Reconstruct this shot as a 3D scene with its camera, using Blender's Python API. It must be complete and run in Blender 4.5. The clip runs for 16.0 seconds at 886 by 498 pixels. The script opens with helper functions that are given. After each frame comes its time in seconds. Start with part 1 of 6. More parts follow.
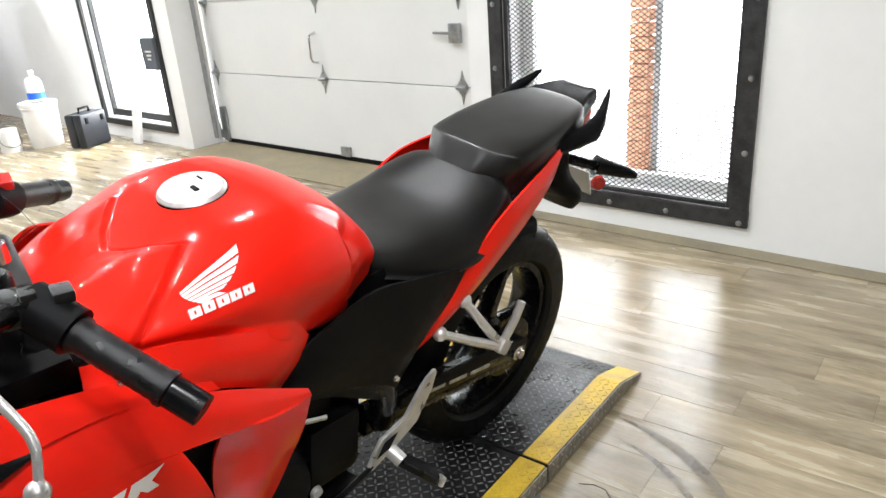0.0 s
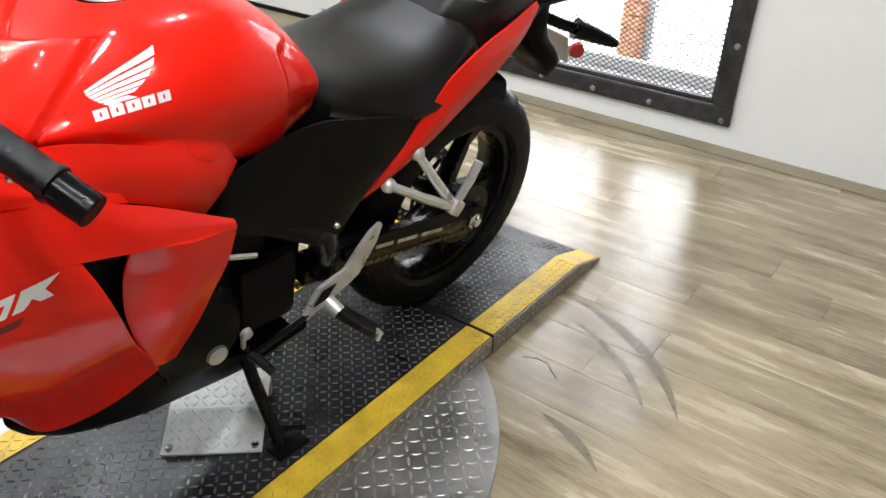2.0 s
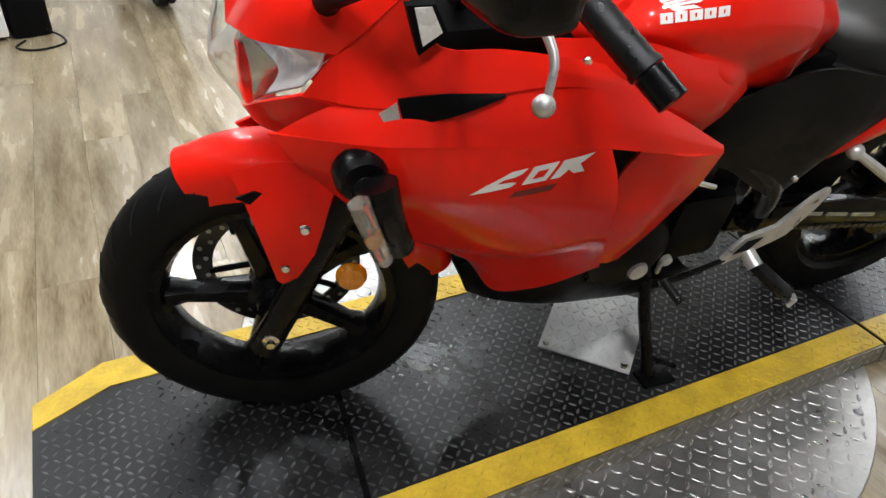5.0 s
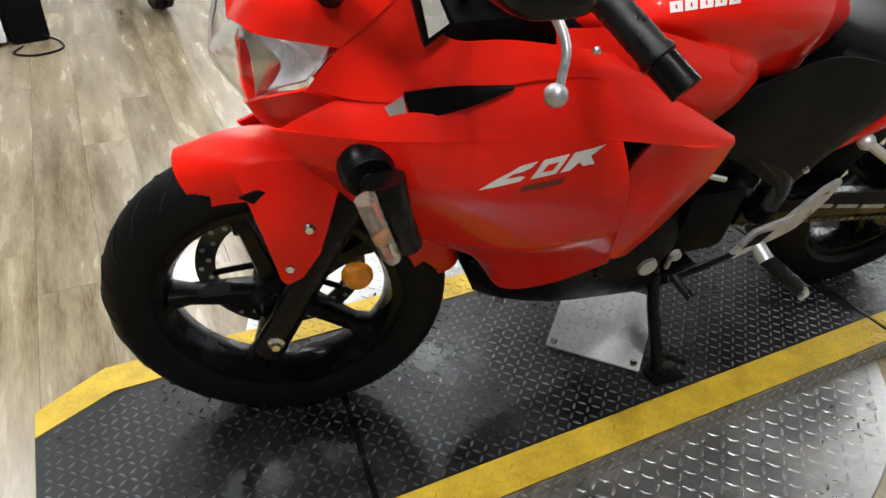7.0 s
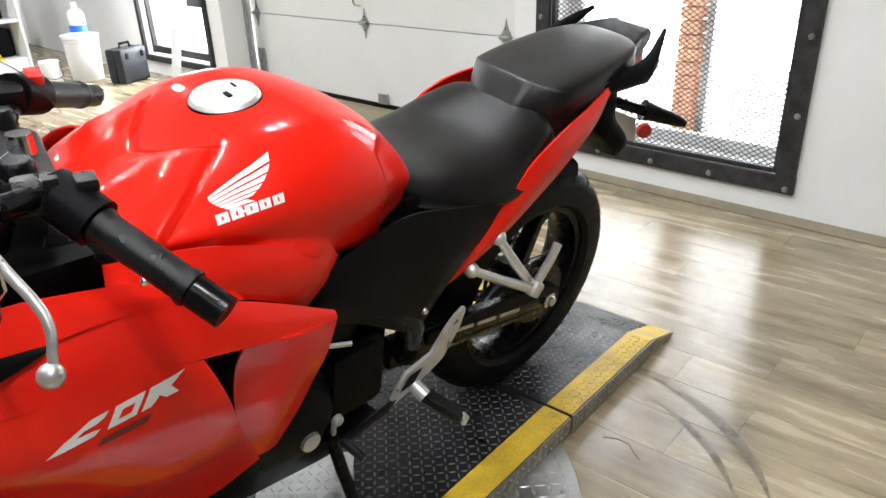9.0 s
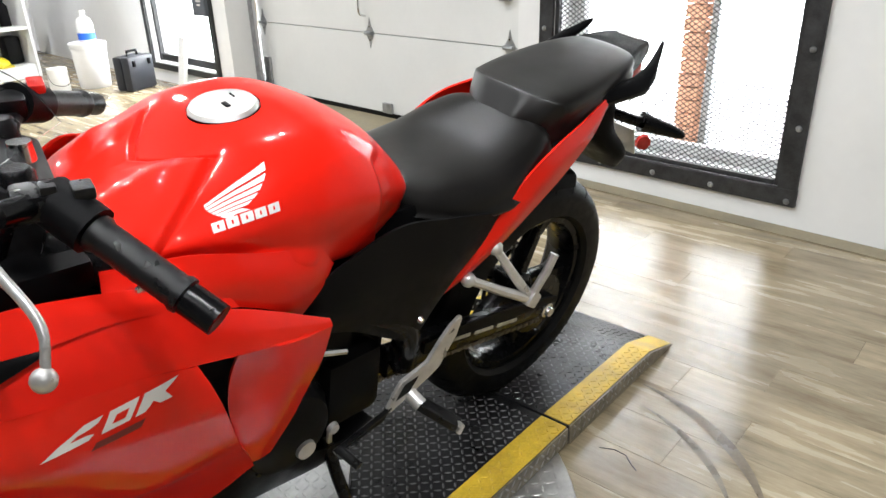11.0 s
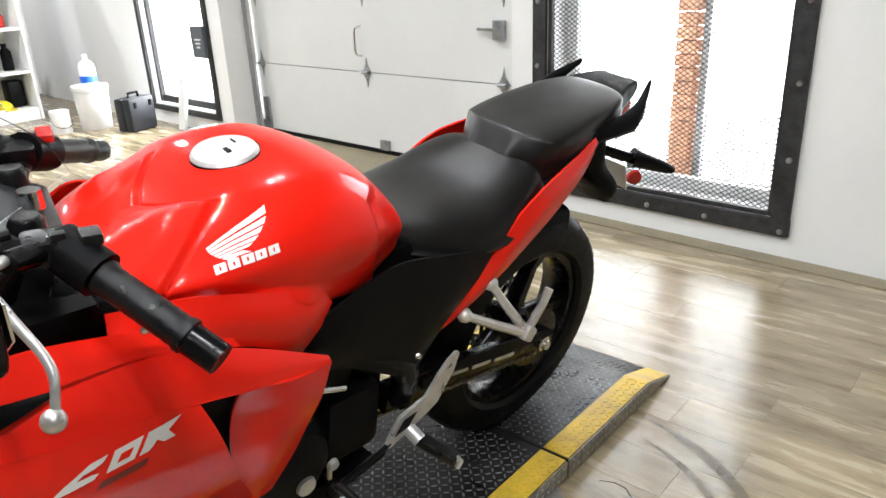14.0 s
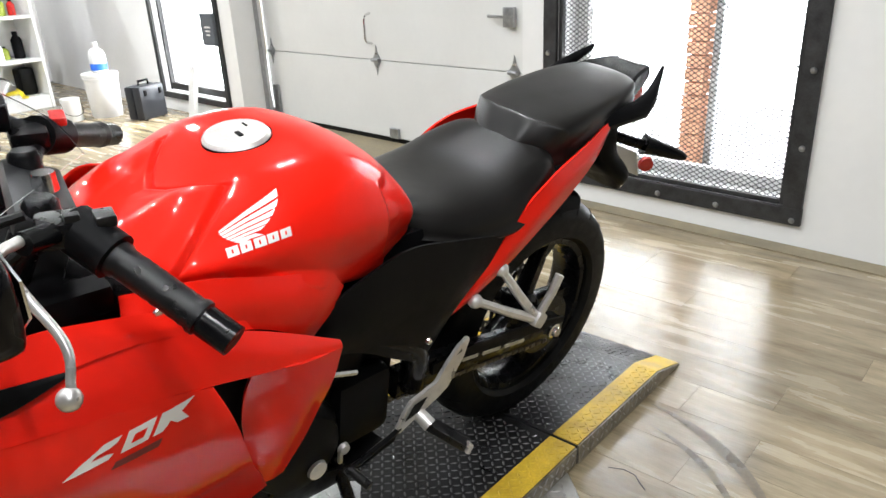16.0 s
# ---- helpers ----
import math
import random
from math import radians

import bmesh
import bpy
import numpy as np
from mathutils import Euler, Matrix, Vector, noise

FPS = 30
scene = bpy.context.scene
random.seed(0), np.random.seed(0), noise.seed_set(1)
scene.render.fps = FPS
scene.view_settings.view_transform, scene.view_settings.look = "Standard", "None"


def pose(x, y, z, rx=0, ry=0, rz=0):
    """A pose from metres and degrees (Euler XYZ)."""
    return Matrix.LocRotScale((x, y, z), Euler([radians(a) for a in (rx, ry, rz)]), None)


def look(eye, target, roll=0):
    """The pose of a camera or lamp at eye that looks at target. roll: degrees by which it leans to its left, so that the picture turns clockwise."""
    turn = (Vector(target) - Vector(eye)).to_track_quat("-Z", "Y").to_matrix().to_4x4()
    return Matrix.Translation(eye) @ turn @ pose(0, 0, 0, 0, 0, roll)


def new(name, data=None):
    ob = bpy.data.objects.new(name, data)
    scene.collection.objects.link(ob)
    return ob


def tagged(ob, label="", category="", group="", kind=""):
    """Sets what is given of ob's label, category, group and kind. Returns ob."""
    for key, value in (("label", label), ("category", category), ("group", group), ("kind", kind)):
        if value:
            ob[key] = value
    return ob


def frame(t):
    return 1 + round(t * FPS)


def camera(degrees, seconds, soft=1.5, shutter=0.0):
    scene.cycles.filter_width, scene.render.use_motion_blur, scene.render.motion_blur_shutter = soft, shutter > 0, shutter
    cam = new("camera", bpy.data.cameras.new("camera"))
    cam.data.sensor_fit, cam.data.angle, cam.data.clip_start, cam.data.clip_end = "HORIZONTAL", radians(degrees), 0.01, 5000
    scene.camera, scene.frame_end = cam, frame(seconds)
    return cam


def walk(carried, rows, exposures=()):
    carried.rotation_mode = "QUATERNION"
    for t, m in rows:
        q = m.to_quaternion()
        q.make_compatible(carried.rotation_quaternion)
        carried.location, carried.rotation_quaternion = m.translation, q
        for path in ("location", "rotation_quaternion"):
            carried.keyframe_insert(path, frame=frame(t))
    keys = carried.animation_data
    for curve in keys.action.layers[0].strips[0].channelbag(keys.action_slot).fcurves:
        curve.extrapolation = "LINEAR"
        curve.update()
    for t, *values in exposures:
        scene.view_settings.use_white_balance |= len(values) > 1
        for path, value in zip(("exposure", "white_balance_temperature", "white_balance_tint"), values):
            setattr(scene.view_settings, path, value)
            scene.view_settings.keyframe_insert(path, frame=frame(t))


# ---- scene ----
cam = camera(63.6, 16.0)
PATH = [
    (0, (0.759, -1.064, 1.255), (2.22, 0.084, 0.514), -4.3),
    (0.5, (0.809, -1.083, 1.212), (2.23, 0.03, 0.351), 0.2),
    (1, (0.815, -1.08, 1.183), (2.207, 0.008, 0.245), 0.8),
    (1.5, (0.82, -1.084, 1.164), (2.202, -0.043, 0.16), 0.7),
    (2, (0.819, -1.086, 1.156), (2.202, -0.056, 0.143), 1.3),
    (2.5, (0.814, -1.082, 1.144), (2.176, -0.041, 0.114), 2.2),
    (3, (0.785, -1.05, 1.126), (2.042, 0.085, 0.062), 2.8),
    (3.5, (0.73, -1.016, 1.12), (1.819, 0.262, 0.034), 3.4),
    (4, (0.666, -0.992, 1.122), (1.596, 0.385, 0.009), 3.4),
    (4.5, (0.606, -0.985, 1.119), (1.421, 0.446, -0.015), 3.7),
    (4.7, (0.588, -0.984, 1.12), (1.356, 0.476, -0.011), 3.4),
    (6.8, (0.548, -0.964, 1.107), (1.262, 0.516, -0.033), 2.3),
    (7, (0.57, -0.967, 1.104), (1.318, 0.504, -0.027), 2.1),
    (7.5, (0.636, -0.969, 1.123), (1.574, 0.445, 0.064), 1.0),
    (8, (0.711, -0.987, 1.144), (1.888, 0.297, 0.162), -0.2),
    (8.5, (0.765, -1.025, 1.185), (2.132, 0.159, 0.333), -2.0),
    (11, (0.772, -1.058, 1.194), (2.144, 0.149, 0.381), -1.7),
    (11.5, (0.772, -1.059, 1.193), (2.136, 0.156, 0.381), -2.4),
    (12, (0.773, -1.058, 1.201), (2.152, 0.156, 0.41), -3.3),
    (12.5, (0.776, -1.058, 1.201), (2.171, 0.148, 0.428), -3.2),
    (13, (0.772, -1.061, 1.207), (2.183, 0.145, 0.462), -3.1),
    (13.5, (0.765, -1.069, 1.208), (2.18, 0.142, 0.479), -3.0),
    (14, (0.757, -1.08, 1.211), (2.159, 0.147, 0.485), -2.5),
    (14.5, (0.759, -1.08, 1.208), (2.145, 0.158, 0.467), -2.7),
    (15, (0.757, -1.078, 1.204), (2.136, 0.161, 0.454), -2.2),
    (15.5, (0.754, -1.078, 1.205), (2.128, 0.165, 0.452), -2.5),
    (16, (0.753, -1.078, 1.204), (2.131, 0.162, 0.451), -2.6),
]
EXPOSURES = [(0, 0.3), (2, 0.2), (3.5, 0.02), (4.7, -0.06), (6.8, -0.06), (7.5, -0.12), (8.5, 0.06), (11, 0.17), (16, 0.17)]
walk(cam, [(t, look(eye, target, roll)) for t, eye, target, roll in PATH], EXPOSURES)

# ---- world, light, exposure ----
world = bpy.data.worlds.new("world")
scene.world = world
world.use_nodes = True
wn = world.node_tree.nodes
sky = wn.new("ShaderNodeTexSky")
sky.sky_type, sky.sun_disc = "NISHITA", False
sky.sun_elevation, sky.sun_rotation = radians(40), radians(60)
wn["Background"].inputs["Strength"].default_value = 0.12
world.node_tree.links.new(sky.outputs[0], wn["Background"].inputs["Color"])

# wall frame: s runs along the end wall, d into the room
WA = 2.9


def WP(s, d, z):
    c, k = math.cos(radians(WA)), math.sin(radians(WA))
    return Vector((3.86 + s * k - d * c, s * c + d * k, z))


WM = Matrix.Translation((3.86, 0, 0)) @ Matrix.Rotation(radians(90 - WA), 4, "Z") @ Matrix.Diagonal((1, -1, 1, 1))
# in WM's frame: x along the wall (towards +y), y away from the room, z up


def area(name, m, sx, sy, power, color=(1, 1, 1)):
    la = bpy.data.lights.new(name, "AREA")
    la.shape, la.size, la.size_y, la.energy, la.color = "RECTANGLE", sx, sy, power, color
    ob = new(name, la)
    ob.matrix_world = m
    return ob


area("side_door_daylight", look(WP(4.80, -0.09, 1.1), WP(4.80, 3.0, 1.1)), 0.9, 1.7, 45, (0.95, 0.98, 1.0))

# ---- materials ----


def mat(name, base, rough=0.5, metal=0.0, coat=0.0, var=0.12, scale=8.0, bump=0.0, bscale=120.0, spec=0.5, rvar=0.1, dark=None, transmission=0.0, ior=1.45, stretch=(1, 1, 1), obj_random=0.0):
    m = bpy.data.materials.new(name)
    m.use_nodes = True
    nt = m.node_tree
    b = nt.nodes["Principled BSDF"]
    L = nt.links.new
    tc = nt.nodes.new("ShaderNodeTexCoord")
    mp = nt.nodes.new("ShaderNodeMapping")
    mp.inputs["Scale"].default_value = stretch
    if obj_random:
        oj = nt.nodes.new("ShaderNodeObjectInfo")
        ad = nt.nodes.new("ShaderNodeVectorMath")
        ad.operation = "MULTIPLY_ADD"
        L(oj.outputs["Random"], ad.inputs[0])
        ad.inputs[1].default_value = (31.0, 47.0, 13.0)
        L(tc.outputs["Object"], ad.inputs[2])
        L(ad.outputs[0], mp.inputs["Vector"])
    else:
        L(tc.outputs["Object"], mp.inputs["Vector"])
    n1 = nt.nodes.new("ShaderNodeTexNoise")
    n1.inputs["Scale"].default_value, n1.inputs["Detail"].default_value = scale, 6
    L(mp.outputs[0], n1.inputs["Vector"])
    n2 = nt.nodes.new("ShaderNodeTexNoise")
    n2.inputs["Scale"].default_value, n2.inputs["Detail"].default_value = scale * 9, 4
    L(mp.outputs[0], n2.inputs["Vector"])
    add = nt.nodes.new("ShaderNodeMath")
    add.operation = "MULTIPLY_ADD"
    L(n2.outputs["Fac"], add.inputs[0])
    add.inputs[1].default_value = 0.35
    L(n1.outputs["Fac"], add.inputs[2])
    ramp = nt.nodes.new("ShaderNodeValToRGB")
    lo = dark or tuple(c * (1 - var) for c in base)
    hi = tuple(min(1, c * (1 + var * 0.6)) for c in base)
    ramp.color_ramp.elements[0].position, ramp.color_ramp.elements[1].position = 0.45, 0.9
    ramp.color_ramp.elements[0].color, ramp.color_ramp.elements[1].color = (*lo, 1), (*hi, 1)
    L(add.outputs[0], ramp.inputs[0])
    out = ramp.outputs[0]
    if obj_random:
        oi = nt.nodes.new("ShaderNodeObjectInfo")
        mr = nt.nodes.new("ShaderNodeMapRange")
        mr.inputs["To Min"].default_value, mr.inputs["To Max"].default_value = 1 - obj_random, 1 + obj_random * 0.6
        L(oi.outputs["Random"], mr.inputs["Value"])
        mul = nt.nodes.new("ShaderNodeVectorMath")
        mul.operation = "SCALE"
        L(out, mul.inputs[0])
        L(mr.outputs[0], mul.inputs["Scale"])
        out = mul.outputs[0]
    L(out, b.inputs["Base Color"])
    rr = nt.nodes.new("ShaderNodeMapRange")
    rr.inputs["From Min"].default_value, rr.inputs["From Max"].default_value = 0.3, 0.7
    rr.inputs["To Min"].default_value, rr.inputs["To Max"].default_value = max(0.02, rough - rvar), min(1, rough + rvar)
    L(n1.outputs["Fac"], rr.inputs["Value"])
    L(rr.outputs[0], b.inputs["Roughness"])
    b.inputs["Metallic"].default_value = metal
    b.inputs["Coat Weight"].default_value = coat
    b.inputs["Coat Roughness"].default_value = 0.025
    b.inputs["Specular IOR Level"].default_value = spec
    b.inputs["Transmission Weight"].default_value = transmission
    b.inputs["IOR"].default_value = ior
    b.inputs["Coat IOR"].default_value = 1.42
    if bump:
        bp = nt.nodes.new("ShaderNodeBump")
        bp.inputs["Strength"].default_value, bp.inputs["Distance"].default_value = bump, 0.002
        n3 = nt.nodes.new("ShaderNodeTexNoise")
        n3.inputs["Scale"].default_value, n3.inputs["Detail"].default_value = bscale, 3
        L(mp.outputs[0], n3.inputs["Vector"])
        L(n3.outputs["Fac"], bp.inputs["Height"])
        L(bp.outputs[0], b.inputs["Normal"])
    return m


def glow(name, color, strength):
    m = bpy.data.materials.new(name)
    m.use_nodes = True
    b = m.node_tree.nodes["Principled BSDF"]
    b.inputs["Base Color"].default_value = (0.8, 0.8, 0.8, 1)
    b.inputs["Emission Color"].default_value = (*color, 1)
    b.inputs["Emission Strength"].default_value = strength
    return m


RED = mat("red_paint", (0.78, 0.014, 0.006), 0.36, coat=0.6, var=0.05, scale=5, rvar=0.05, spec=0.05)
BLACK = mat("black_plastic", (0.0045, 0.0045, 0.005), 0.42, var=0.3, scale=30, bump=0.12, bscale=700, spec=0.08)
SATIN = mat("satin_black_metal", (0.004, 0.004, 0.0045), 0.26, var=0.3, scale=25, rvar=0.08, spec=0.2)
DARK = mat("dark_engine_metal", (0.004, 0.004, 0.0045), 0.42, metal=0.0, var=0.4, scale=30, spec=0.1)
RUBBER = mat("tyre_rubber", (0.005, 0.005, 0.005), 0.5, var=0.35, scale=40, bump=0.2, bscale=500, spec=0.16)
GRIP = mat("grip_rubber", (0.006, 0.006, 0.0065), 0.34, var=0.3, scale=60, bump=0.2, bscale=900, spec=0.35)
VINYL = mat("seat_vinyl", (0.006, 0.0054, 0.005), 0.34, var=0.25, scale=12, rvar=0.06, spec=0.46)
ALU = mat("cast_aluminium", (0.62, 0.61, 0.59), 0.36, metal=0.7, var=0.2, scale=30, bump=0.1, bscale=400)
CHROME = mat("bright_steel", (0.7, 0.7, 0.7), 0.18, metal=1.0, var=0.15, scale=40)
CAPM = mat("brushed_cap", (0.62, 0.6, 0.57), 0.42, metal=0.85, var=0.15, scale=25, bump=0.1, bscale=900)
WHITEDEC = mat("white_decal", (0.75, 0.73, 0.7), 0.4, var=0.05)
DARKDEC = mat("dark_red_decal", (0.16, 0.012, 0.01), 0.4, var=0.1)
GREYDEC = mat("grey_decal", (0.35, 0.33, 0.26), 0.45, var=0.4, scale=60)
AMBER = mat("amber_reflector", (0.75, 0.26, 0.01), 0.2, coat=0.5, var=0.35, scale=60, bump=0.5, bscale=500)
REDLENS = mat("red_reflector", (0.5, 0.02, 0.015), 0.2, coat=0.5, var=0.3, scale=60, bump=0.4, bscale=500)
LENS = mat("clear_lens", (0.95, 0.96, 0.96), 0.03, transmission=1.0, ior=1.22, var=0.02, coat=0.6, rvar=0.02)
PANE = mat("window_pane", (0.97, 0.98, 0.98), 0.02, transmission=1.0, ior=1.05, var=0.01, rvar=0.01)
REFL = mat("lamp_reflector", (0.88, 0.89, 0.91), 0.25, metal=0.15, var=0.25, scale=20)
SIGLENS = mat("signal_lens", (0.95, 0.88, 0.80), 0.06, transmission=0.85, var=0.15, scale=60, coat=0.5)
SCREEN = mat("screen_glass", (0.93, 0.94, 0.95), 0.03, transmission=1.0, ior=1.1, var=0.02, rvar=0.01)
DECK = mat("worn_black_deck", (0.016, 0.016, 0.017), 0.36, metal=0.2, var=0.6, scale=6, bump=0.25, bscale=150, rvar=0.15)
DISCLUG = mat("polished_tread_steel", (0.52, 0.51, 0.50), 0.34, metal=0.9, var=0.25, scale=12, rvar=0.1)
LUG = mat("worn_tread_steel", (0.17, 0.17, 0.175), 0.32, metal=0.85, var=0.7, scale=7, rvar=0.15)
YELLOW = mat("yellow_paint", (0.62, 0.42, 0.03), 0.45, var=0.35, scale=14, bump=0.2, bscale=200, dark=(0.42, 0.27, 0.02))
STEEL = mat("bare_tread_plate", (0.48, 0.475, 0.46), 0.36, metal=0.9, var=0.3, scale=9, bump=0.15, bscale=200, rvar=0.12)
BRIGHT = mat("bright_tread_plate", (0.78, 0.78, 0.77), 0.42, metal=0.6, var=0.2, scale=12, bump=0.2, bscale=90)
SKIRT = mat("dusty_tread_plate", (0.30, 0.27, 0.22), 0.45, metal=0.6, var=0.5, scale=40, bump=0.6, bscale=60)
WALL = mat("white_wall_paint", (0.82, 0.82, 0.81), 0.6, var=0.04, scale=2, bump=0.25, bscale=260)
DOORP = mat("garage_door_paint", (0.74, 0.745, 0.73), 0.45, var=0.03, scale=3, bump=0.3, bscale=350)
FRAME = mat("black_steel_frame", (0.045, 0.045, 0.046), 0.5, metal=0.4, var=0.5, scale=18, bump=0.2, bscale=200)
MESHM = mat("dark_wire", (0.05, 0.05, 0.052), 0.5, metal=0.5, var=0.3)
GALV = mat("galvanised_steel", (0.42, 0.43, 0.44), 0.4, metal=0.9, var=0.3, scale=25)
WHITEPL = mat("white_plastic", (0.78, 0.78, 0.77), 0.4, var=0.04, scale=10)
BRICK = mat("orange_brick", (0.72, 0.38, 0.24), 0.8, var=0.3, scale=14, bump=0.3, bscale=90)
YELHAT = mat("yellow_plastic", (0.75, 0.6, 0.03), 0.35, var=0.1)
BLUE = mat("blue_plastic", (0.03, 0.14, 0.65), 0.35, var=0.15)
NAVY = mat("dark_blue_plastic", (0.02, 0.03, 0.12), 0.4, var=0.3)
GREENP = mat("green_plastic", (0.35, 0.42, 0.06), 0.4, var=0.2)
# unseen ceiling, its grey set dark so less light bounces back
CEIL = mat("ceiling_fill_cut", (0.13, 0.13, 0.13), 0.85, var=0.05)
SUBFLOOR = mat("dark_underlay", (0.04, 0.033, 0.026), 0.8, var=0.2)
DAY = glow("overcast_distance", (0.95, 0.98, 1.0), 8.0)
LAMPGLOW = glow("lamp_diffuser", (0.97, 0.985, 1.0), 22.0)
# darkened grey for walls out of view, cuts the bounced fill light
UNSEEN = mat("unseen_wall_fill_cut", (0.18, 0.18, 0.178), 0.8, var=0.06, scale=2)
# vinyl planks: long grain, tint by plank
PLANK = mat("weathered_plank", (0.345, 0.286, 0.188), 0.23, spec=0.75, var=0.3, scale=2.0, bump=0.10, bscale=30, rvar=0.08, dark=(0.160, 0.119, 0.066), stretch=(9.0, 1.3, 1), obj_random=0.2)

# ---- mesh tools ----


def finish(bm, name, material, smooth=True, angle=38):
    bmesh.ops.recalc_face_normals(bm, faces=bm.faces)
    me = bpy.data.meshes.new(name)
    for f in bm.faces:
        f.smooth = smooth
    bm.to_mesh(me)
    bm.free()
    if smooth:
        me.set_sharp_from_angle(angle=radians(angle))
    me.materials.append(material)
    return me


def part(name, bm, material, parent, label="", smooth=True, angle=38):
    ob = new(name, finish(bm, name, material, smooth, angle))
    ob.parent = parent
    if label:
        ob["label"] = label
    return ob


def thing(name, label, category, m=None, group="", kind=""):
    ob = new(name)
    ob.empty_display_size = 0.1
    ob.matrix_world = m or Matrix()
    return tagged(ob, label, category, group, kind)


def solid(name, bm, material, label, category, m=None, group="", kind="", smooth=True):
    ob = new(name, finish(bm, name, material, smooth))
    ob.matrix_world = m or Matrix()
    return tagged(ob, label, category, group, kind)


def BM():
    return bmesh.new()


def box(bm, c, size, bevel=0.0, rot=None):
    r = bmesh.ops.create_cube(bm, size=1.0)
    vs = r["verts"]
    for v in vs:
        v.co = Vector((v.co.x * size[0], v.co.y * size[1], v.co.z * size[2]))
    if bevel:
        es = list({e for v in vs for e in v.link_edges})
        rb = bmesh.ops.bevel(bm, geom=es, offset=bevel, segments=2, profile=0.6, affect="EDGES")
        vs = list({v for f in rb["faces"] for v in f.verts} | {v for v in vs if v.is_valid})
    m = Matrix.Translation(c) @ (rot or Matrix())
    for v in vs:
        v.co = m @ v.co
    return bm


def ring(bm, pts):
    return [bm.verts.new(p) for p in pts]


def skin(bm, rings, closed=True, cap=True):
    n = len(rings[0])
    for a, b in zip(rings, rings[1:]):
        for i in range(n if closed else n - 1):
            j = (i + 1) % n
            bm.faces.new((a[i], a[j], b[j], b[i]))
    if cap:
        bm.faces.new(rings[0])
        bm.faces.new(list(reversed(rings[-1])))
    return bm


def smoothline(pts, n):
    """A smooth line of n points through the given ones."""
    P = [Vector(p) for p in pts]
    k = len(P)
    if k == 2:
        return [P[0].lerp(P[1], i / (n - 1)) for i in range(n)]
    out = []
    for i in range(n):
        u = i / (n - 1) * (k - 1)
        a = min(int(u), k - 2)
        t = u - a
        p1, p2 = P[a], P[a + 1]
        p0 = P[a - 1] if a else p1 * 2 - p2
        p3 = P[a + 2] if a + 2 < k else p2 * 2 - p1
        out.append(0.5 * ((2 * p1) + (p2 - p0) * t + (2 * p0 - 5 * p1 + 4 * p2 - p3) * t * t + (3 * p1 - p0 - 3 * p2 + p3) * t * t * t))
    return out


def tube(bm, pts, r, n=10, r2=None, steps=0):
    P = smoothline(pts, steps) if steps else [Vector(p) for p in pts]
    rings = []
    up = Vector((0.13, 0.37, 0.92)).normalized()
    for i, p in enumerate(P):
        d = (P[min(i + 1, len(P) - 1)] - P[max(i - 1, 0)]).normalized()
        a = d.cross(up)
        if a.length < 0.05:
            a = d.cross(Vector((1, 0, 0)))
        a.normalize()
        b = d.cross(a)
        rr = r if r2 is None else r + (r2 - r) * i / (len(P) - 1)
        rings.append(ring(bm, [p + rr * (math.cos(t) * a + math.sin(t) * b) for t in [2 * math.pi * k / n for k in range(n)]]))
    return skin(bm, rings)


def lathe(bm, profile, c, n=48, axis="y", closed=False):
    """Turns (radius, offset) pairs round an axis through c."""
    rings = []
    for k in range(n):
        t = 2 * math.pi * k / n
        row = []
        for r, o in profile:
            a, b = r * math.cos(t), r * math.sin(t)
            p = (a, o, b) if axis == "y" else ((a, b, o) if axis == "z" else (o, a, b))
            row.append(bm.verts.new(Vector(p) + Vector(c)))
        rings.append(row)
    m = len(profile)
    for k in range(n):
        A, B = rings[k], rings[(k + 1) % n]
        for i in range(m if closed else m - 1):
            j = (i + 1) % m
            bm.faces.new((A[i], B[i], B[j], A[j]))
    return bm


def prism(bm, poly, y0, y1, axis="y"):
    """A flat outline (x, z), thick from y0 to y1."""
    a = ring(bm, [(x, y0, z) if axis == "y" else (x, z, y0) for x, z in poly])
    b = ring(bm, [(x, y1, z) if axis == "y" else (x, z, y1) for x, z in poly])
    return skin(bm, [a, b])


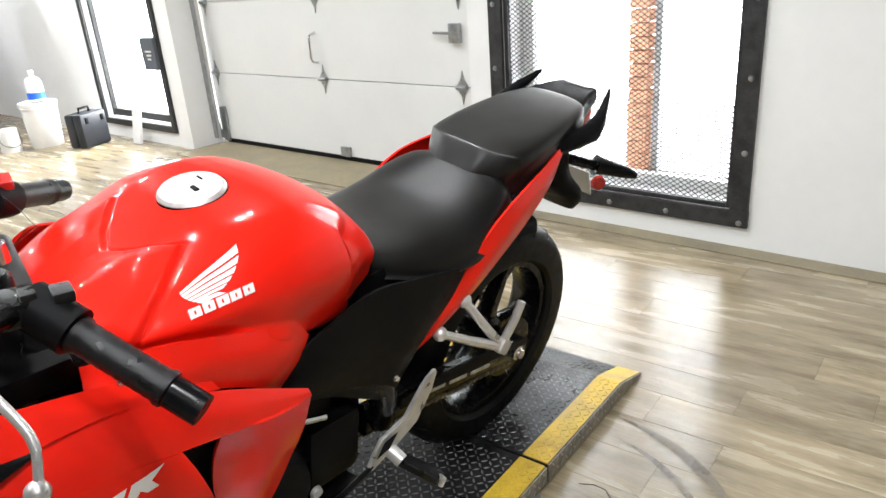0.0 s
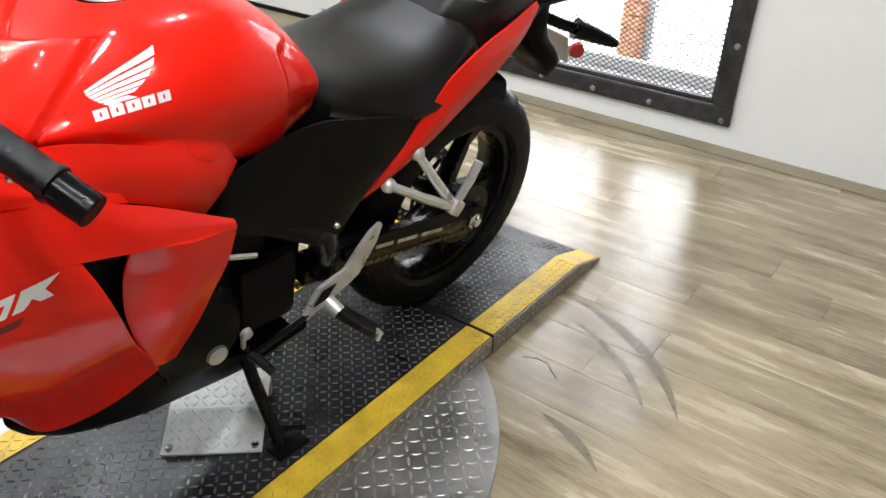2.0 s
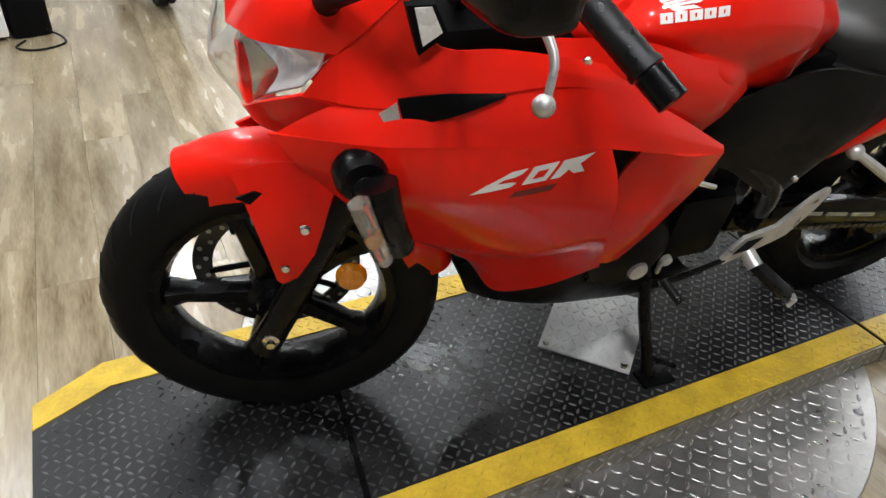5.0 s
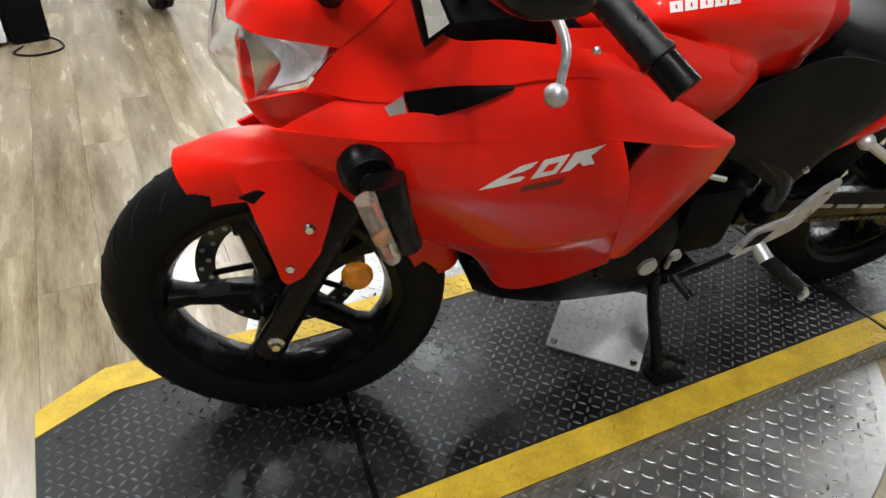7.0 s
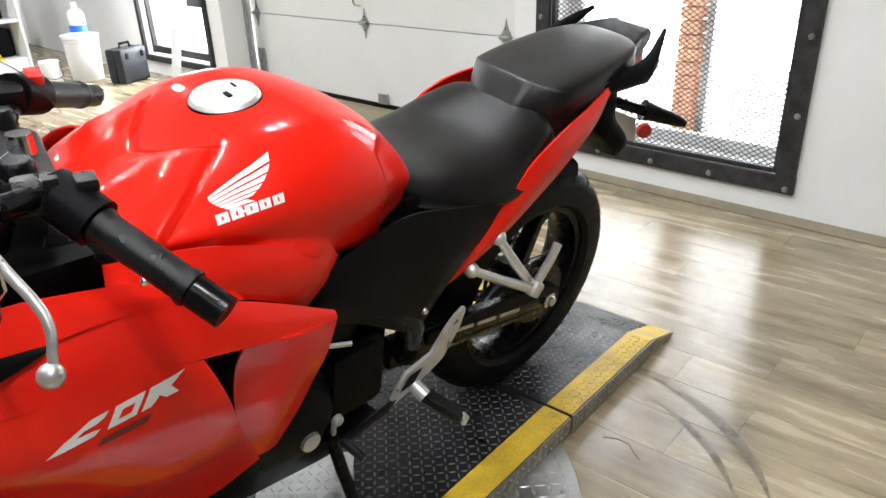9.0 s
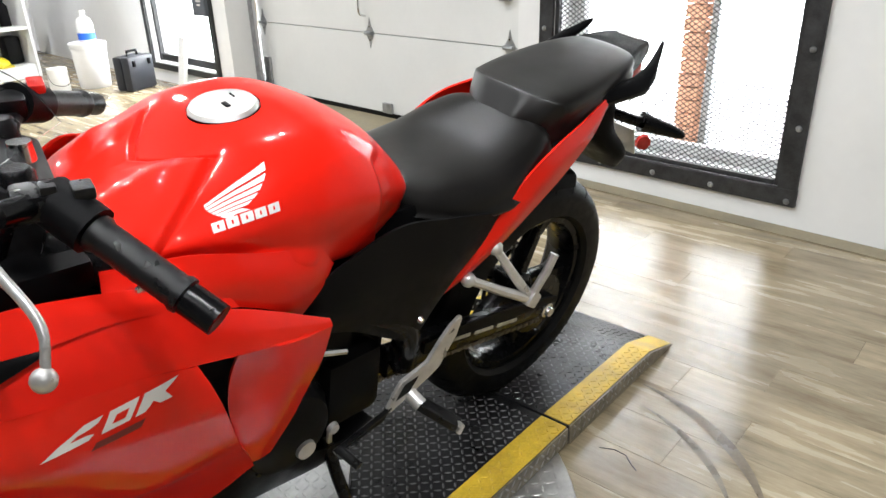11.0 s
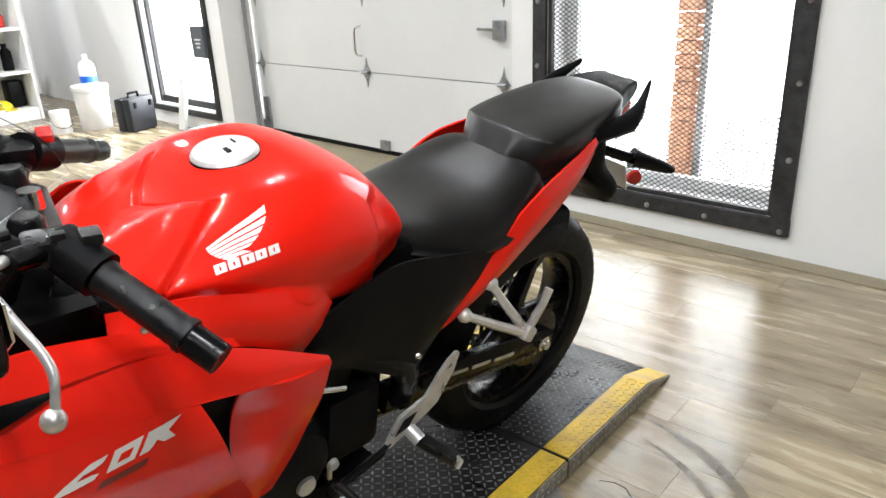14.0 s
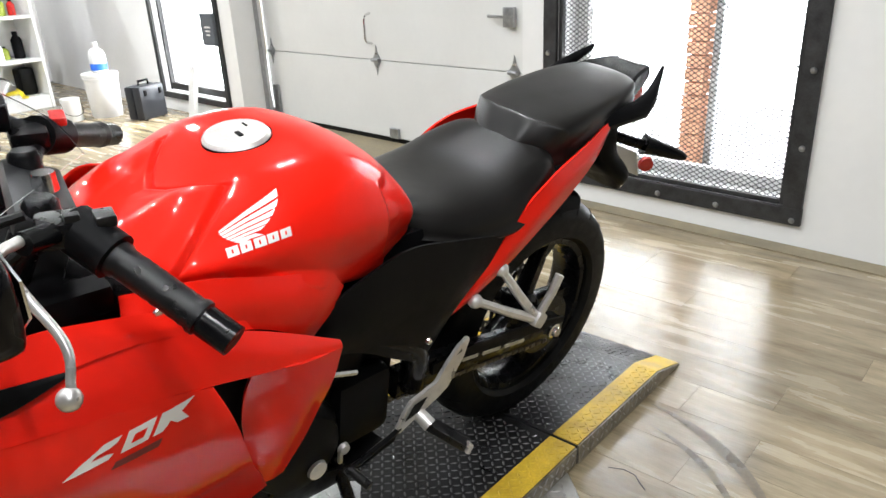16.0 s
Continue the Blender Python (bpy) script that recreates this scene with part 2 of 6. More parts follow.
def sheet(rows, nu=28, nv=14, thick=0.004, mirror=False, inward=(0, 0, 0)):
    """A smooth thin shell through rows of points, thickened towards the point inward."""
    cols = [smoothline(r, nu) for r in rows]
    grid = [smoothline([c[i] for c in cols], nv) for i in range(nu)]
    if mirror:
        grid = [[Vector((p.x, -p.y, p.z)) for p in r] for r in grid]
    inn = Vector(inward)
    bm = BM()
    A, B = [], []
    for i in range(nu):
        ra, rb = [], []
        for j in range(nv):
            p = grid[i][j]
            du = grid[min(i + 1, nu - 1)][j] - grid[max(i - 1, 0)][j]
            dv = grid[i][min(j + 1, nv - 1)] - grid[i][max(j - 1, 0)]
            nn = du.cross(dv)
            if nn.length < 1e-9:
                nn = inn - p
            nn.normalize()
            if nn.dot(inn - p) < 0:
                nn = -nn
            ra.append(bm.verts.new(p))
            rb.append(bm.verts.new(p + nn * thick))
        A.append(ra)
        B.append(rb)
    for i in range(nu - 1):
        for j in range(nv - 1):
            bm.faces.new((A[i][j], A[i + 1][j], A[i + 1][j + 1], A[i][j + 1]))
            bm.faces.new((B[i][j], B[i][j + 1], B[i + 1][j + 1], B[i + 1][j]))
    for i in range(nu - 1):
        bm.faces.new((A[i][0], B[i][0], B[i + 1][0], A[i + 1][0]))
        bm.faces.new((A[i][-1], A[i + 1][-1], B[i + 1][-1], B[i][-1]))
    for j in range(nv - 1):
        bm.faces.new((A[0][j], A[0][j + 1], B[0][j + 1], B[0][j]))
        bm.faces.new((A[-1][j], B[-1][j], B[-1][j + 1], A[-1][j + 1]))
    bmesh.ops.remove_doubles(bm, verts=bm.verts, dist=1e-5)
    return bm


def hull(sections, nu=30, nv=20, cap=True):
    """A closed body lofted through cross sections, each a closed loop of points."""
    k = len(sections[0])
    loops = []
    for s in sections:
        P = [Vector(p) for p in s]
        out = []
        for i in range(nv):
            u = i / nv * k
            a = int(u)
            t = u - a
            p0, p1, p2, p3 = P[(a - 1) % k], P[a % k], P[(a + 1) % k], P[(a + 2) % k]
            out.append(0.5 * ((2 * p1) + (p2 - p0) * t + (2 * p0 - 5 * p1 + 4 * p2 - p3) * t * t + (3 * p1 - p0 - 3 * p2 + p3) * t * t * t))
        loops.append(out)
    lines = [smoothline([l[i] for l in loops], nu) for i in range(nv)]
    bm = BM()
    rings = [ring(bm, [lines[i][j] for i in range(nv)]) for j in range(nu)]
    return skin(bm, rings, cap=cap)

# ---- setting ----
bm = BM()
box(bm, (0.2, 2.4, -0.056), (9.4, 13.0, 0.1))
floor = solid("floor", bm, SUBFLOOR, "weathered brown and grey vinyl plank floor with tyre marks", "floor", kind="structure", smooth=False)

CEILZ = 3.1


def wall_with_holes(name, u0, u1, z0, z1, holes, depth, m, label):
    """A wall of the given depth in its own frame, x along, y back from the face, with openings through it."""
    bm = BM()
    us = sorted({u0, u1, *[h[0] for h in holes], *[h[1] for h in holes]})
    zs = sorted({z0, z1, *[h[2] for h in holes], *[h[3] for h in holes]})
    for a, b in zip(us, us[1:]):
        for c, d in zip(zs, zs[1:]):
            mu, mz = (a + b) / 2, (c + d) / 2
            if not any(h[0] < mu < h[1] and h[2] < mz < h[3] for h in holes):
                box(bm, (mu, depth / 2, mz), (b - a, depth, d - c))
    bmesh.ops.remove_doubles(bm, verts=bm.verts, dist=1e-5)
    return solid(name, bm, WALL, label, "wall", m, kind="structure", smooth=False)


WIN = (-0.25, 0.925, 0.172, 2.05)
GAR = (1.15, 4.01, -0.0, 2.45)
SDOOR = (4.25, 5.36, 0.165, 2.1)
wall_with_holes("wall_east", -3.6, 8.4, 0.0, CEILZ, [WIN, GAR, SDOOR], 0.27, WM, "white painted end wall with window, overhead door and side door openings")
# west and south walls are unseen, kept dark to limit fill
for nm, c, s in (("wall_west", (-4.0, 2.4, CEILZ / 2), (0.15, 12.6, CEILZ)), ("wall_south", (0.1, -3.7, CEILZ / 2), (8.1, 0.15, CEILZ)), ("wall_north", (0.1, 8.55, CEILZ / 2), (8.6, 0.15, CEILZ))):
    bm = BM()
    box(bm, c, s)
    solid(nm, bm, WALL if nm == "wall_north" else UNSEEN, "plain wall closing the workshop", "wall", kind="structure", smooth=False)
bm = BM()
box(bm, (0.2, 2.4, CEILZ + 0.06), (9.0, 12.6, 0.12))
solid("ceiling", bm, CEIL, "plain unseen ceiling, darkened to cut fill light", "ceiling", kind="structure", smooth=False)

# daylight backdrop and the brick pier outside
bm = BM()
box(bm, (2.5, 3.2, 2.0), (12.0, 0.05, 6.0))
solid("backdrop", bm, DAY, "bright overcast white distance outside", "backdrop", WM, kind="structure", smooth=False)
bm = BM()
box(bm, (2.5, 1.75, -0.08), (12.0, 2.9, 0.1))
solid("ground", bm, mat("pale_ground", (0.8, 0.8, 0.8), 0.8, var=0.06, scale=3), "pale bright ground outside the openings", "ground", WM, kind="structure", smooth=False)
bm = BM()
for k in range(34):
    box(bm, (0.62 + 0.004 * (k % 2), 0.95, 0.005 + 0.075 * k), (0.115, 0.12, 0.066), 0.004)
pier = solid("brick_pier", bm, BRICK, "narrow orange brick pier standing outside the window", "pier", WM, smooth=False)

# ceiling lamps, in pairs; those at y -2.7 and 7.2 are added fill
for lx, ly in [(0.4, -2.7), (-0.4, -1.3), (1.1, -1.3), (-0.6, 0.6), (0.9, 0.6), (2.4, 0.6), (-0.6, 2.8), (0.9, 2.8), (2.4, 2.8), (0.9, 5.2), (2.4, 5.2), (2.2, 7.2)]:
    for side in (-0.13, 0.13):
        px, py = lx + side, ly + 0.5 * side
        lamp = thing("ceiling_light", "round white ceiling downlight, switched on", "ceiling light", pose(px, py, CEILZ), group="ceiling downlights")
        bm = BM()
        lathe(bm, [(0.065, 0.0), (0.065, -0.03), (0.050, -0.035), (0.050, -0.005)], (0, 0, 0), 24, "z")
        part("trim_ring", bm, WHITEPL, lamp)
        bm = BM()
        lathe(bm, [(0.0, -0.02), (0.049, -0.02), (0.049, -0.006), (0.0, -0.006)], (0, 0, 0), 24, "z")
        part("diffuser", bm, LAMPGLOW, lamp, "glowing white diffuser")
        area("downlight_glow", pose(px, py, CEILZ - 0.04), 0.08, 0.08, (11 if ly < -2 else 19) if ly < 0 else (24 if ly > 4 else 12 if ly > 2 else 14), (0.955, 0.98, 1.0))

# baseboard-like bare floor strip under the overhead door
bm = BM()
box(bm, (2.54, 0.12, 0.004), (2.84, 0.62, 0.006))
solid("door_threshold", bm, mat("worn_threshold", (0.30, 0.25, 0.16), 0.5, var=0.3, scale=6, bump=0.2), "worn tan threshold strip inside the overhead door", "threshold", WM, kind="structure", smooth=False)

# bare floor strip along the foot of the end wall
bm = BM()
box(bm, (-1.22, -0.055, 0.003), (4.7, 0.10, 0.006), 0.001)
solid("floor_edge", bm, mat("worn_floor_edge", (0.27, 0.225, 0.145), 0.45, var=0.3, scale=7, bump=0.2), "worn tan floor strip along the white wall", "floor strip", WM, kind="structure", smooth=False)
# grey post outside the window
bm = BM()
box(bm, (0.525, 0.97, 1.25), (0.045, 0.06, 2.5), 0.004)
solid("steel_post", bm, GALV, "slim grey steel post beside the brick pier", "post", WM, smooth=False)

# ---- window with wire guard ----
win = thing("window_1", "black steel framed window behind a diamond wire guard", "window", WM, kind="structure")
u0, u1, z0, z1 = WIN


def bar(name, c, s, material, parent, bevel=0.004, label=""):
    bm = BM()
    box(bm, c, s, bevel)
    return part(name, bm, material, parent, label, smooth=False)


for nm, c, s in (("frame_bottom", ((u0 + u1) / 2, -0.012, z0 - 0.036), (u1 - u0 + 0.16, 0.022, 0.075)), ("frame_top", ((u0 + u1) / 2, -0.012, z1 + 0.036), (u1 - u0 + 0.16, 0.022, 0.075)),
                 ("frame_side", (u0 - 0.038, -0.012, (z0 + z1) / 2), (0.078, 0.022, z1 - z0 - 0.002)), ("frame_side", (u1 + 0.038, -0.012, (z0 + z1) / 2), (0.078, 0.022, z1 - z0 - 0.002)),
                 ("guard_bar", (u0 + 0.012, 0.015, (z0 + z1) / 2), (0.022, 0.03, z1 - z0 - 0.004)), ("guard_bar", (u1 - 0.012, 0.015, (z0 + z1) / 2), (0.022, 0.03, z1 - z0 - 0.004)),
                 ("guard_bar", ((u0 + u1) / 2, 0.015, z0 + 0.012), (u1 - u0 - 0.05, 0.03, 0.022)),
                 ("sash", ((u0 + u1) / 2, 0.20, z0 + 0.03), (u1 - u0 - 0.002, 0.05, 0.055)), ("sash", (u0 + 0.03, 0.20, (z0 + z1) / 2 + 0.03), (0.055, 0.05, z1 - z0 - 0.07)), ("sash", (u1 - 0.03, 0.20, (z0 + z1) / 2 + 0.03), (0.055, 0.05, z1 - z0 - 0.07))):
    bar(nm, c, s, FRAME if nm != "sash" else WHITEPL, win)
bm = BM()
NU, NZ = 34, 84
du, dz = (u1 - u0 - 0.03) / NU, (z1 - z0 - 0.02) / NZ
for k in range(NU):
    for sgn in (0, 1):
        a = []
        for j in range(NZ + 1):
            off = 0.5 * du * (1 if (j + sgn) % 2 else -1) * 0.96
            a.append(Vector((u0 + 0.015 + (k + 0.5) * du + off, 0.012 + 0.002 * ((j + sgn) % 2), z0 + 0.01 + j * dz)))
        for p, q in zip(a, a[1:]):
            d = (q - p).normalized()
            n1 = Vector((d.z, 0, -d.x)) * 0.0019
            n2 = Vector((0, 0.0019, 0))
            A = ring(bm, [p + n1, p + n2, p - n1, p - n2])
            B = ring(bm, [q + n1, q + n2, q - n1, q - n2])
            skin(bm, [A, B], cap=False)
w = part("wire_guard", bm, MESHM, win, "diamond expanded wire mesh", smooth=False)
w["kind"] = "stuff"
for u, z in [(u0 - 0.045, 0.12 + 0.31 * k) for k in range(6)] + [(u1 + 0.045, 0.12 + 0.31 * k) for k in range(6)] + [(u0 + 0.285 * k, 0.125) for k in range(1, 4)]:
    bm = BM()
    lathe(bm, [(0.0, -0.032), (0.010, -0.030), (0.014, -0.022)], (u, 0, z), 12, "y")
    part("bolt", bm, GALV, win, "galvanised round bolt head")
bm = BM()
box(bm, ((u0 + u1) / 2, 0.205, (z0 + z1) / 2 + 0.02), (u1 - u0 - 0.11, 0.006, z1 - z0 - 0.1))
pane = part("pane", bm, PANE, win, smooth=False)
pane.visible_shadow = False

# ---- overhead door ----
gd = thing("overhead_door", "closed white sectional overhead garage door with hinges", "garage door", WM, kind="structure")
g0, g1 = GAR[0] - 0.02, GAR[1] + 0.02
GY = 0.285
SEC = 0.535
for k in range(5):
    bm = BM()
    zc = 0.035 + SEC * (k + 0.5)
    box(bm, ((g0 + g1) / 2, GY + 0.025, zc), (g1 - g0, 0.045, SEC - 0.005), 0.004)
    part("panel", bm, DOORP, gd, smooth=False)
# added sheet that keeps the outside glow from leaking through panel joints
bm = BM()
box(bm, ((g0 + g1) / 2, GY + 0.056, 1.36), (g1 - g0, 0.012, 2.66))
part("gap_blocker", bm, DOORP, gd, smooth=False)
bm = BM()
box(bm, ((g0 + g1) / 2 - 0.03, GY + 0.02, 0.02), (g1 - g0 - 0.1, 0.04, 0.034), 0.006)
part("rubber_seal", bm, RUBBER, gd, "black rubber bottom seal")


def door_hinge(u, z):
    bm = BM()
    prism(bm, [(u - 0.045, z), (u - 0.012, z + 0.05), (u, z + 0.1), (u + 0.012, z + 0.05), (u + 0.045, z), (u + 0.012, z - 0.05), (u, z - 0.1), (u - 0.012, z - 0.05)], GY - 0.004, GY + 0.001)
    h = part("hinge", bm, GALV, gd, "galvanised steel hinge", smooth=False)
    bm = BM()
    tube(bm, [(u - 0.035, GY - 0.016, z), (u + 0.035, GY - 0.016, z)], 0.013, 10)
    part("hinge_barrel", bm, GALV, h)
    for dz in (-0.045, 0.045):
        bm = BM()
        lathe(bm, [(0, -0.008), (0.007, -0.007), (0.009, -0.003)], (u, GY, z + dz), 8)
        part("screw", bm, CHROME, h)


for z in (0.57, 1.105, 1.64):
    for u in (1.43, 2.65, g1 - 0.09):
        door_hinge(u, z)
bm = BM()
tube(bm, [(2.69, GY, 0.68), (2.69, GY - 0.05, 0.70), (2.69, GY - 0.055, 0.78), (2.69, GY - 0.05, 0.86), (2.69, GY, 0.88)], 0.008, 8, steps=14)
part("pull_handle", bm, CHROME, gd, "chromed pull handle")
bm = BM()
box(bm, (1.45, GY - 0.02, 0.88), (0.075, 0.035, 0.11), 0.004)
tube(bm, [(1.48, GY - 0.03, 0.88), (1.60, GY - 0.035, 0.885)], 0.009, 8)
part("slide_latch", bm, GALV, gd, "galvanised slide latch")
for u in (g1 - 0.02, 2.55):
    bm = BM()
    box(bm, (u - 0.05, GY - 0.012, 0.075), (0.09, 0.022, 0.07), 0.004)
    part("bottom_bracket", bm, GALV, gd, smooth=False)
bm = BM()
box(bm, (g1 - 0.005, GY - 0.055, 1.25), (0.02, 0.06, 2.4), 0.003)
box(bm, (g1 - 0.045, GY - 0.08, 1.25), (0.06, 0.006, 2.4), 0.002)
part("track", bm, GALV, gd, "galvanised vertical roller track", smooth=False)
bm = BM()
box(bm, (g1 - 0.10, GY - 0.012, 0.16), (0.07, 0.02, 0.28), 0.004)
part("corner_plate", bm, GALV, gd, smooth=False)

# ---- side door ----
sd = thing("side_door", "closed glass storm door in a black frame with a dark lock box", "door", WM, kind="structure")
a, b, c, d = SDOOR
for nm, cc, ss in (("frame", (a - 0.025, -0.01, (c + d) / 2), (0.05, 0.03, d - c + 0.1)), ("frame", (b + 0.025, -0.01, (c + d) / 2), (0.05, 0.03, d - c + 0.1)), ("frame", ((a + b) / 2, -0.01, c - 0.025), (b - a - 0.002, 0.03, 0.05)),
                   ("door_leaf", (a + 0.05, 0.05, (c + d) / 2), (0.045, 0.04, d - c - 0.03)), ("door_leaf", (b - 0.05, 0.05, (c + d) / 2), (0.03, 0.04, d - c - 0.03)), ("door_leaf", ((a + b) / 2, 0.05, c + 0.05), (b - a - 0.16, 0.04, 0.06))):
    bar(nm, cc, ss, FRAME, sd)
bm = BM()
box(bm, ((a + b) / 2, 0.055, (c + d) / 2 + 0.04), (b - a - 0.13, 0.006, d - c - 0.15))
pane = part("pane", bm, PANE, sd, smooth=False)
pane.visible_shadow = False
bm = BM()
box(bm, (a + 0.07, -0.01, 0.75), (0.20, 0.09, 0.25), 0.008)
lk = part("lock_box", bm, mat("grey_lock_box", (0.09, 0.10, 0.115), 0.45, var=0.15), sd, "dark grey lock box", smooth=False)
for k, wd in enumerate((0.09, 0.07, 0.05)):
    bm = BM()
    box(bm, (a + 0.06, -0.057, 0.77 - 0.03 * k), (wd, 0.003, 0.014))
    part("label_bar", bm, WHITEDEC, lk, smooth=False)
bm = BM()
box(bm, (0, 0, 0.22), (0.10, 0.035, 0.44), 0.004)
solid("leaning_board", bm, WHITEPL, "short white board leaning against the side door sill", "board", WM @ pose(4.72, -0.10, 0.0, -10, 0, 0), smooth=False)

# ---- platform ----
plat = thing("display_platform", "low black diamond plate platform with worn yellow edges", "platform")
H = 0.06
Y0, Y1, X0, XJ, XR, XT = -0.33, 0.275, 0.31, 2.05, 2.50, 2.655
bm = BM()
prism(bm, [(X0, Y0 + 0.06), (X0, Y1 - 0.075), (X0 + 0.13, Y1), (XJ - 0.004, Y1), (XJ - 0.004, Y0), (X0 + 0.02, Y0)], 0.012, H, "z")
part("deck", bm, DECK, plat, smooth=False)
bm = BM()
prism(bm, [(XJ - 0.01, 0.012), (XJ + 0.004, 0.012), (XJ + 0.004, 0.03), (XJ - 0.01, 0.03)], Y0 + 0.01, Y1 - 0.01)
part("hinge_strip", bm, SATIN, plat, smooth=False)
bm = BM()
prism(bm, [(XJ + 0.004, 0.004), (XJ + 0.004, H), (XR, H - 0.006), (XT, 0.008), (XT, 0.004)], Y0, Y1)
part("ramp", bm, DECK, plat, "hinged loading ramp of black tread plate", smooth=False)
bm = BM()
for x0, x1, z0, z1 in ((X0 + 0.03, XJ - 0.005, 0.013, H - 0.001),):
    box(bm, ((x0 + x1) / 2, Y0 - 0.002, (z0 + z1) / 2), (x1 - x0, 0.004, z1 - z0))
part("side_skirt", bm, SKIRT, plat, "bare tread plate side skirt", smooth=False)
bm = BM()
prism(bm, [(XJ + 0.005, 0.005), (XJ + 0.005, H - 0.001), (XR, H - 0.007), (XT, 0.008), (XT, 0.005)], Y0 - 0.004, Y0 - 0.0005)
part("side_skirt", bm, SKIRT, plat, "bare tread plate side skirt", smooth=False)


def strip(name, pts, z, th=0.0025):
    bm = BM()
    prism(bm, pts, z, z + th, "z")
    return part(name, bm, YELLOW, plat, "worn yellow painted edge stripe", smooth=False)


strip("edge_stripe", [(X0 + 0.03, Y0 + 0.001), (XJ - 0.006, Y0 + 0.001), (XJ - 0.006, Y0 + 0.074), (X0 + 0.03, Y0 + 0.074)], H)
strip("edge_stripe", [(X0 + 0.001, Y1 - 0.142), (X0 + 0.001, Y1 - 0.076), (X0 + 0.13, Y1 - 0.001), (XJ - 0.006, Y1 - 0.001), (XJ - 0.006, Y1 - 0.075), (X0 + 0.14, Y1 - 0.075)], H)
for ya, yb in ((Y0 + 0.001, Y0 + 0.074), (Y1 - 0.075, Y1 - 0.001)):
    bm = BM()
    prism(bm, [(XJ + 0.006, H), (XR, H - 0.006), (XT - 0.002, 0.0085), (XT - 0.002, 0.011), (XR, H - 0.0035), (XJ + 0.006, H + 0.0025)], ya, yb)
    part("edge_stripe", bm, YELLOW, plat, "worn yellow painted edge stripe", smooth=False)


def lug(bm, x, y, z, ang, ln, wd, h, slope=0.0):
    c, s = math.cos(ang), math.sin(ang)
    top = []
    low = []
    for a, b in ((-1, 0), (-0.35, -1), (0.35, -1), (1, 0), (0.35, 1), (-0.35, 1)):
        low.append((x + c * a * ln - s * b * wd, y + s * a * ln + c * b * wd, z + slope * (c * a * ln - s * b * wd)))
        top.append((x + c * a * ln * 0.62 - s * b * wd * 0.45, y + s * a * ln * 0.62 + c * b * wd * 0.45, z + h + slope * (c * a * ln - s * b * wd) * 0.6))
    A, B = ring(bm, low), ring(bm, top)
    for i in range(6):
        bm.faces.new((A[i], A[(i + 1) % 6], B[(i + 1) % 6], B[i]))
    bm.faces.new(B)


def lugs(x0, x1, y0, y1, zf, inside=None, pitch=0.0190, slope=0.0):
    bm = BM()
    nx, ny = int((x1 - x0) / pitch), int((y1 - y0) / pitch)
    for i in range(nx):
        for j in range(ny):
            x, y = x0 + (i + 0.5) * pitch, y0 + (j + 0.5) * pitch
            if inside and not inside(x, y):
                continue
            lug(bm, x, y, zf(x), radians(45 if (i + j) % 2 else -45) , pitch * 0.50, pitch * 0.145, 0.0019, slope)
    return bm


def stuffpart(name, bm, m, parent, label):
    o = part(name, bm, m, parent, label, smooth=False)
    o["kind"] = "stuff"


def in_front(x, y):
    return not (x < X0 + 0.22 and y > Y1 - 0.15 + (x - X0) * 0.35)


stuffpart("tread", lugs(X0 + 0.01, XJ - 0.01, Y0 + 0.078, Y1 - 0.08, lambda x: H - 0.0002, in_front), LUG, plat, "raised worn steel tread lugs")
stuffpart("tread", lugs(XJ + 0.01, XR, Y0 + 0.078, Y1 - 0.08, lambda x: H - 0.006 * (x - XJ) / (XR - XJ) - 0.0002), LUG, plat, "raised worn steel tread lugs")
rs = -(H - 0.014) / (XT - XR)
stuffpart("tread", lugs(XR + 0.005, XT - 0.01, Y0 + 0.078, Y1 - 0.08, lambda x: H - 0.006 + rs * (x - XR), slope=rs), LUG, plat, "raised worn steel tread lugs")
for ya in (Y0 + 0.002, Y1 - 0.073):
    stuffpart("tread", lugs(X0 + 0.24, XJ - 0.01, ya, ya + 0.0725, lambda x: H + 0.0023, pitch=0.0190), YELLOW, plat, "yellow painted tread lugs")
    stuffpart("tread", lugs(XJ + 0.01, XR, ya, ya + 0.0725, lambda x: H + 0.0023 - 0.006 * (x - XJ) / (XR - XJ), pitch=0.0190), YELLOW, plat, "yellow painted tread lugs")
bm = BM()
for i in range(int((XR - X0 - 0.05) / 0.024)):
    for j in range(2):
        x, z = X0 + 0.05 + 0.024 * (i + 0.5), 0.024 + 0.023 * j
        if abs(x - XJ) > 0.016:
            lug(bm, x, z, 0, radians(45 if (i + j) % 2 else -45), 0.012, 0.003, 0.0014)
for v in bm.verts:
    v.co = Vector((v.co.x, Y0 - 0.0038 - v.co.z, v.co.y))
stuffpart("skirt_tread", bm, STEEL, plat, "raised tread lugs on the skirt")
# front cross joint
bm = BM()
box(bm, (0.842, -0.12, H + 0.001), (0.012, 0.27, 0.004), rot=Matrix.Rotation(radians(-7), 4, "Z"))
part("cross_joint", bm, SATIN, plat, smooth=False)

# wheel clamp cover plate on the deck
cp = thing("cover_plate", "bent bright aluminium tread plate cover screwed to the deck", "cover plate", pose(1.44, -0.045, H + 0.003, 0, 0, -48))
bm = BM()
prism(bm, [(-0.10, 0.004), (0.0, 0.035), (0.10, 0.052), (0.10, 0.057), (-0.002, 0.039), (-0.10, 0.008)], -0.10, 0.10)
bmesh.ops.rotate(bm, verts=bm.verts, cent=(0, 0, 0), matrix=Matrix.Rotation(radians(90), 3, "Z"))
part("plate", bm, BRIGHT, cp, smooth=False)
bm = lugs(-0.095, 0.095, -0.095, 0.095, lambda x: 0.0, pitch=0.0190)
